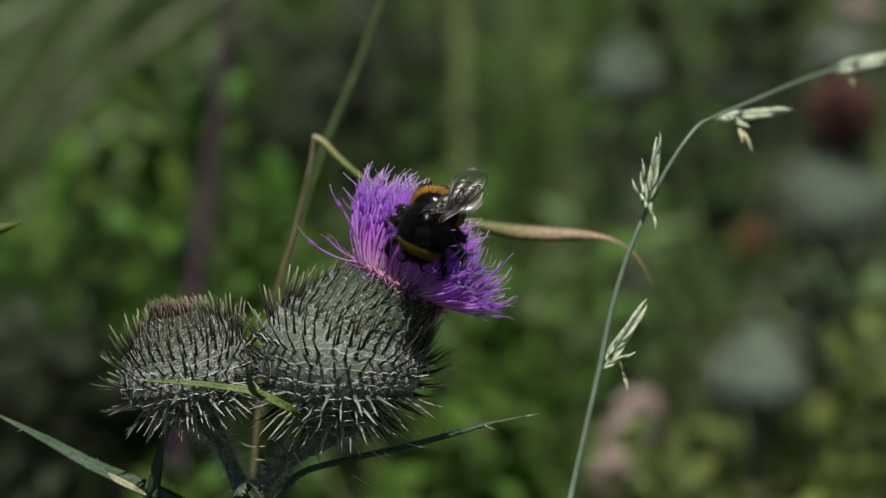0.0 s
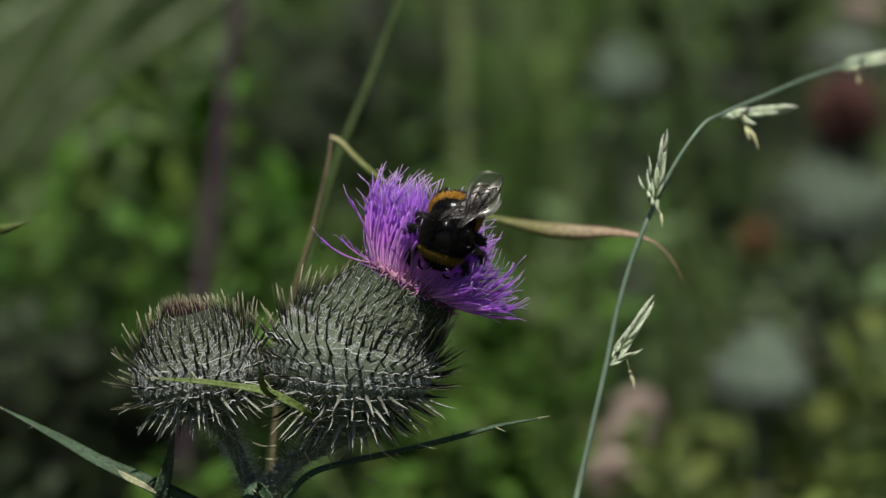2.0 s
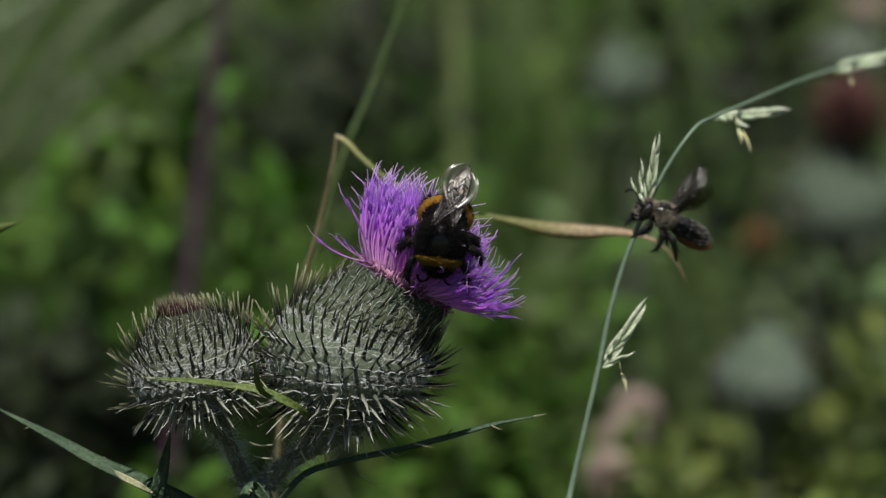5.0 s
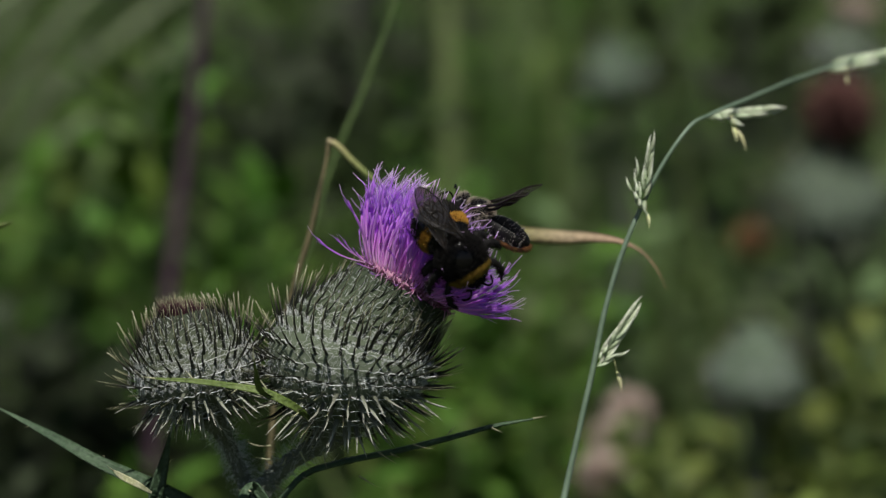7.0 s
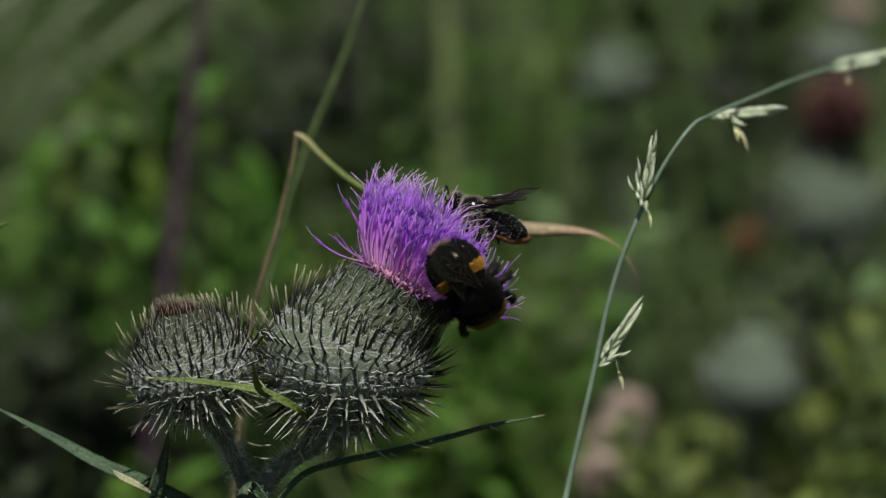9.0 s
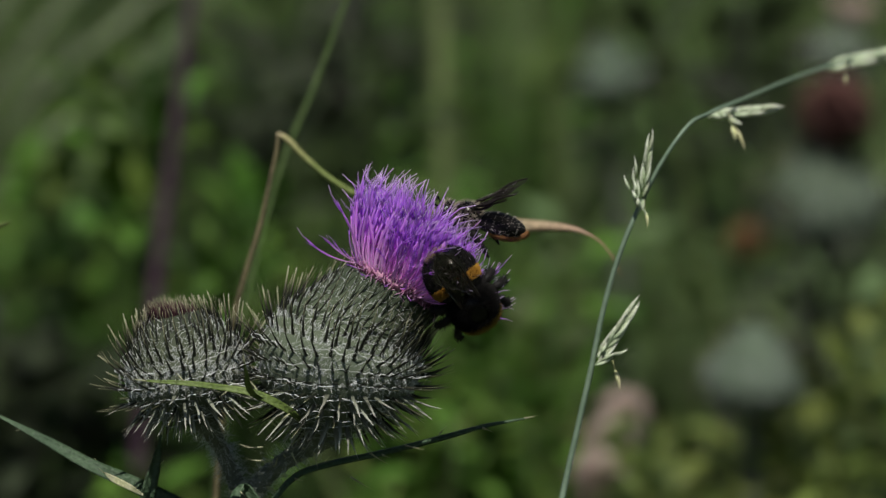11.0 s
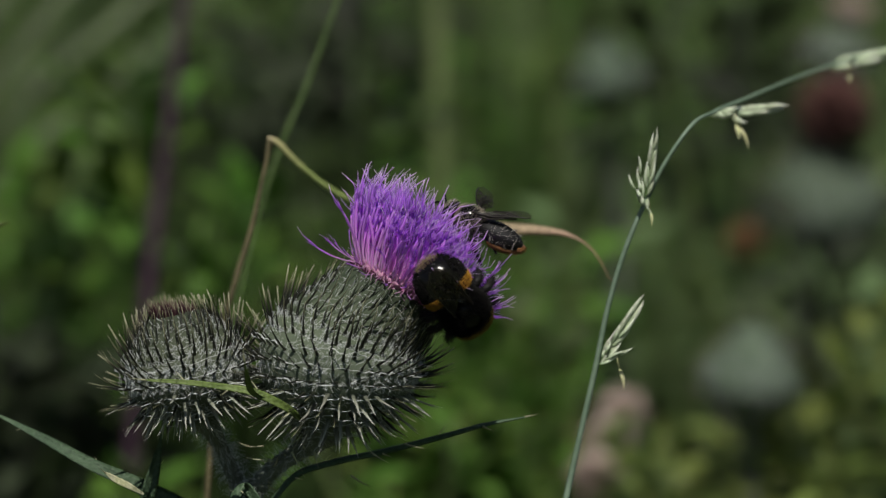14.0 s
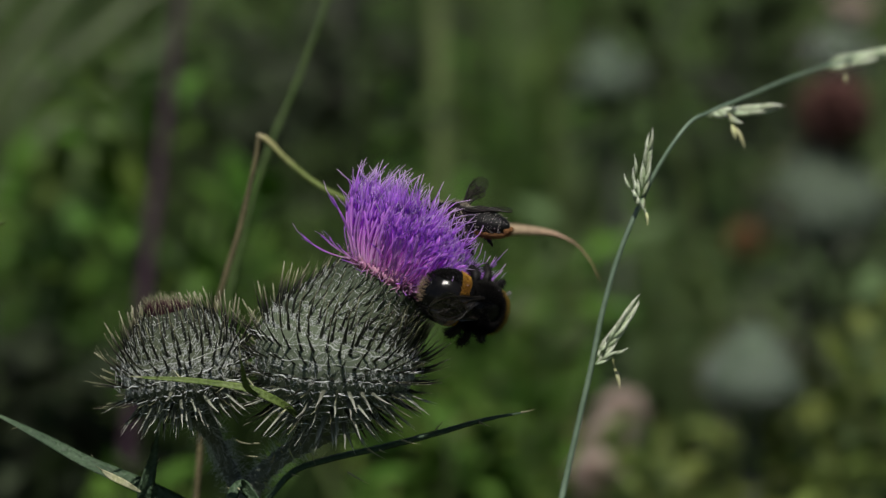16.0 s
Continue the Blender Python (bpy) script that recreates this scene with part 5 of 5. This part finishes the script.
    base = grass_side.location.copy()
    walk(grass_side, [(t, swayed(base, spot(20, 400, 0.03), x, 0, 0, 0.03)) for t, x in rows])
    rows = [(0, 0), (1, 7), (2.5, 12), (4, 0), (5.2, -14), (6.5, -30), (7.5, -48), (9, -46), (10.2, -52), (11.5, -70), (12.5, -62), (14, -78), (16, -84)]
    base = stalk_purple.location.copy()
    walk(stalk_purple, [(t, swayed(base, spot(360, 300, 0.42), x, 0, 0, 0.42)) for t, x in rows])
    rows = [(0, 0), (0.5, 7), (1.5, -8), (2.5, 6), (4, -3), (6.5, -15), (7.5, -25), (9, -23), (11.5, -35), (12.5, -29), (14, -38), (16, -38)]
    base = stalk_green.location.copy()
    walk(stalk_green, [(t, swayed(base, spot(820, 120, 0.6), x, 0, 0, 0.6)) for t, x in rows])

    # far plants lean in the gusts, those of one side together
    times = [0, 0.5, 1, 1.5, 2, 2.5, 3, 3.5, 4, 5.2, 6.5, 7, 7.5, 8, 9, 10.2, 11.5, 12.5, 13, 14, 15, 16]
    gusts = np.array([[0, 5, 2, 0, 3, 8, 0, -6, 0, -15, -32, -46, -52, -46, -44, -58, -70, -66, -66, -76, -75, -78],
                      [0, 9, -1, -8, -3, 5, -1, -6, -4, -9, -14, -20, -25, -23, -22, -26, -30, -30, -29, -33, -34, -34],
                      [0, 7, -3, -5, 8, 12, 0, -4, 15, 13, 9, -3, -8, -6, -9, -10, -10, -10, -14, -12, -14, -11]])
    for plant, x, top in SWAYING:
        share = [float(np.interp(x, [450, 820], [1, 0])), 0, float(np.interp(x, [1080, 1300], [0, 1]))]
        share[1] = 1 - share[0] - share[2]
        grow = (top - EYE).dot(AWAY) / DIST * U / top.z
        place = Matrix.Translation(plant.location)
        walk(plant, [(t, place @ Matrix.Rotation(float(np.dot(share, gusts[:, i])) * grow, 4, "Y")) for i, t in enumerate(times)])

    # bumblebee: place of the thorax, way it faces, way its back faces
    A, B, C = -0.0140, -0.0130, -0.0100
    rows = [(0, 754, 409, A, (-0.38, -0.88, -0.25), (0, 0.2, 0.97)), (0.5, 771, 433, A, (-0.38, -0.88, -0.25), (0, 0.2, 0.97)), (1, 795, 410, A, (-0.38, -0.88, -0.25), (0, 0.2, 0.97)), (1.5, 788, 412, A, (-0.31, -0.88, -0.25), (0, 0.2, 0.97)),
            (2, 789, 420, A, (-0.31, -0.88, -0.25), (0, 0.2, 0.97)), (2.5, 803, 426, A, (-0.31, -0.88, -0.25), (0, 0.2, 0.97)), (3, 788, 429, A, (-0.31, -0.88, -0.25), (0, 0.2, 0.97)), (3.5, 773, 411, A, (-0.31, -0.88, -0.25), (0, 0.2, 0.97)),
            (4, 777, 423, A, (-0.31, -0.88, -0.25), (0, 0.2, 0.97)), (4.6, 781, 428, A, (-0.2, -0.92, -0.15), (0, 0.2, 0.97)), (5.5, 778, 432, A, (-0.05, -0.96, -0.1), (0, 0.2, 0.97)), (6.3, 770, 442, A, (0.08, -0.96, -0.08), (0, 0.2, 0.97)),
            (6.5, 769, 443, A, (0.1, -0.95, -0.2), (0, 0.2, 0.97)), (7, 816, 457, A, (0.48, -0.78, -0.22), (0, 0.2, 0.97)), (7.5, 838, 487, B, (0.58, -0.62, -0.42), (0, 0.1, 1)), (8, 804, 470, B, (0.64, -0.54, -0.48), (0, 0.1, 1)), (8.5, 830, 484, B, (0.68, -0.46, -0.52), (0, 0.1, 1)),
            (9, 845, 532, B, (0.46, -0.66, -0.58), (0, 0, 1)), (9.2, 848, 530, B, (0.46, -0.66, -0.58), (0, 0, 1)), (10.2, 842, 538, C, (0.44, -0.64, -0.62), (0, 0, 1)), (11.3, 838, 549, C, (0.44, -0.62, -0.64), (0, 0, 1)), (11.5, 843, 560, C, (0.43, -0.61, -0.66), (0, 0, 1)),
            (12, 839, 560, C, (0.4, -0.58, -0.7), (0, 0, 1)), (12.5, 823, 548, C, (0.36, -0.54, -0.75), (0, 0, 1)), (13, 806, 552, C, (0.36, -0.54, -0.75), (0, 0, 1)), (13.5, 806, 556, C, (0.38, -0.54, -0.75), (0, 0, 1)), (14, 824, 552, C, (0.42, -0.52, -0.74), (0, 0, 1)),
            (14.5, 836, 541, C, (0.48, -0.48, -0.73), (0, 0, 1)), (15, 838, 552, C, (0.5, -0.48, -0.72), (0, 0, 1)), (15.5, 853, 550, C, (0.60, -0.28, -0.74), (0, 0, 1)), (16, 853, 546, C, (0.62, -0.22, -0.75), (0, 0, 1))]
    walk(bee, [(t, turn_to(spot(x, y, w), way(*f), way(*b))) for t, x, y, w, f, b in rows])

    curl = [(0, 82), (4, 80), (6.5, 54), (7, 48), (7.5, 46), (8, 44), (8.5, 42), (9, 40), (11.3, 40), (12, 39), (14, 38), (16, 36)]
    walk(bee_abdomen, [(t, pose(0, -36 * U, -4 * U, a, 0, 0)) for t, a in curl])

    for k, w in enumerate(bee_wings):
        s, hind = (-1, -1, 1, 1)[k], k % 2
        hinge = Vector((s * 20, -42, 24) if hind else (s * 20, -34, 28)) * U
        swing = lambda t: float(np.interp(t, [0, 4.2, 6.5, 7, 14, 16], [-25, -20, 2, 0, 0, 14]))
        walk(w, [(t, Matrix.Translation(hinge) @ pose(0, 0, 0, 0, 0, swing(t) - s * (7 + 3 * hind)) @ pose(0, 0, 0, -14 + 2 * hind + float(np.interp(t, [0, 4.2, 7, 9], [0.55, 0.55, 0.6, 0.6])) * a, s * 8 + float(np.interp(t, [0, 4.2, 6.5], [12, 12, 0])), 0)) for t, a in curl])

    # leafcutter bee: flies in, hovers, settles behind the flower
    come, fly, seat = (-0.56, 0.46, 0.54), (-0.78, 0.40, 0.33), (-0.88, 0.40, -0.2)
    D, E = (0.25, 0.9, 0.35), (0.30, 0.85, 0.42)
    rows = [(0, 1800, -420, 0.10, come, D), (2, 1740, -330, 0.15, come, D), (3, 1540, -180, 0.15, come, D), (3.3, 1430, -40, 0.14, come, D), (3.5, 1392, 100, 0.12, come, D), (3.6, 1395, 200, 0.10, come, D), (3.7, 1338, 262, 0.092, come, D), (3.8, 1300, 318, 0.085, come, D), (3.9, 1280, 362, 0.080, come, D), (4, 1286, 385, 0.058, come, D), (4.1, 1297, 391, 0.034, fly, D), (4.2, 1300, 395, 0.014, fly, D),
            (4.7, 1240, 400, 0.010, fly, D), (5.2, 1110, 360, 0.016, fly, D), (5.6, 960, 325, 0.016, seat, E), (6, 850, 352, 0.010, (-0.68, 0.62, -0.3), E), (6.3, 828, 366, 0.008, (-0.66, 0.66, -0.3), E), (6.5, 835, 370, 0.008, (-0.68, 0.64, -0.3), E), (7, 848, 376, 0.003, (-0.80, 0.5, -0.2), E), (7.5, 842, 376, 0.003, (-0.88, 0.40, -0.2), E), (8, 818, 371, 0.003, seat, E), (8.5, 818, 371, 0.003, seat, E), (9, 838, 372, 0.003, seat, E),
            (9.2, 842, 372, 0.003, seat, E), (10.3, 832, 378, 0.003, seat, E), (11.3, 828, 384, 0.003, (-0.95, 0.2, -0.2), E), (11.5, 828, 389, 0.003, (-0.94, 0.25, -0.2), E), (12, 840, 389, 0.003, (-0.85, 0.42, -0.2), E), (12.5, 828, 379, 0.003, (-0.80, 0.5, -0.25), E), (13, 812, 379, 0.003, (-0.82, 0.48, -0.25), E), (13.5, 820, 379, 0.003, (-0.82, 0.48, -0.25), E), (14, 832, 388, 0.003, (-0.85, 0.42, -0.25), E), (14.5, 826, 387, 0.003, (-0.92, 0.26, -0.28), E),
            (15, 814, 386, 0.003, (-0.88, 0.22, -0.42), E), (15.5, 802, 383, 0.003, (-0.86, 0.2, -0.47), E), (16, 808, 381, 0.003, (-0.86, 0.18, -0.48), E)]
    walk(small_bee, [(t, turn_to(spot(x, y, w), way(*f), way(*b))) for t, x, y, w, f, b in rows])
    # its wings: rise and spread, in degrees
    near = [(0, 12, 112), (4.4, 12, 112), (5.5, 28, 62), (6.3, 40, 20), (7, 45, 15), (7.5, 20, 15), (8.5, 34, 12), (9.2, 30, 12), (11.5, 32, 14), (12, 26, 0), (12.5, 20, -18), (13.5, 20, -18), (14.5, 5, -14), (15.5, 0, -16), (16, -1, -16)]
    far = [(0, 4, 60), (4.4, 4, 60), (5.5, 24, 50), (6.3, 40, 20), (7, 45, 15), (7.5, 20, 20), (9.2, 30, 15), (11.5, 32, 20), (12, 28, 28), (12.5, -6, 112), (13.5, -6, 112), (14.5, -2, 108), (15, 6, 104), (15.5, 12, 106), (16, 10, 104)]
    # in flight they beat up and down, a little less at each end of the flight
    beats = [(3.3 + k / FPS, k) for k in range(72)]
    for w, s, hinge in small_wings:
        rows = near if s < 0 else far
        calm = rows
        at = lambda t, c: float(np.interp(t, [r[0] for r in calm], [r[c] for r in calm]))
        beat = lambda t, k: (1 if k % 2 else -1) * 38 * float(np.interp(t, [3.3, 3.6, 5.2, 5.65], [0, 1, 1, 0]))
        rows = sorted([r for r in calm if not 3.3 <= r[0] <= 5.68] + [(t, at(t, 1) + beat(t, k), min(at(t, 2), 80)) for t, k in beats])
        walk(w, [(t, Matrix.Translation(hinge) @ pose(0, 0, 0, 0, 0, s * b) @ pose(0, 0, 0, -a, 0, 0)) for t, a, b in rows])


motions()
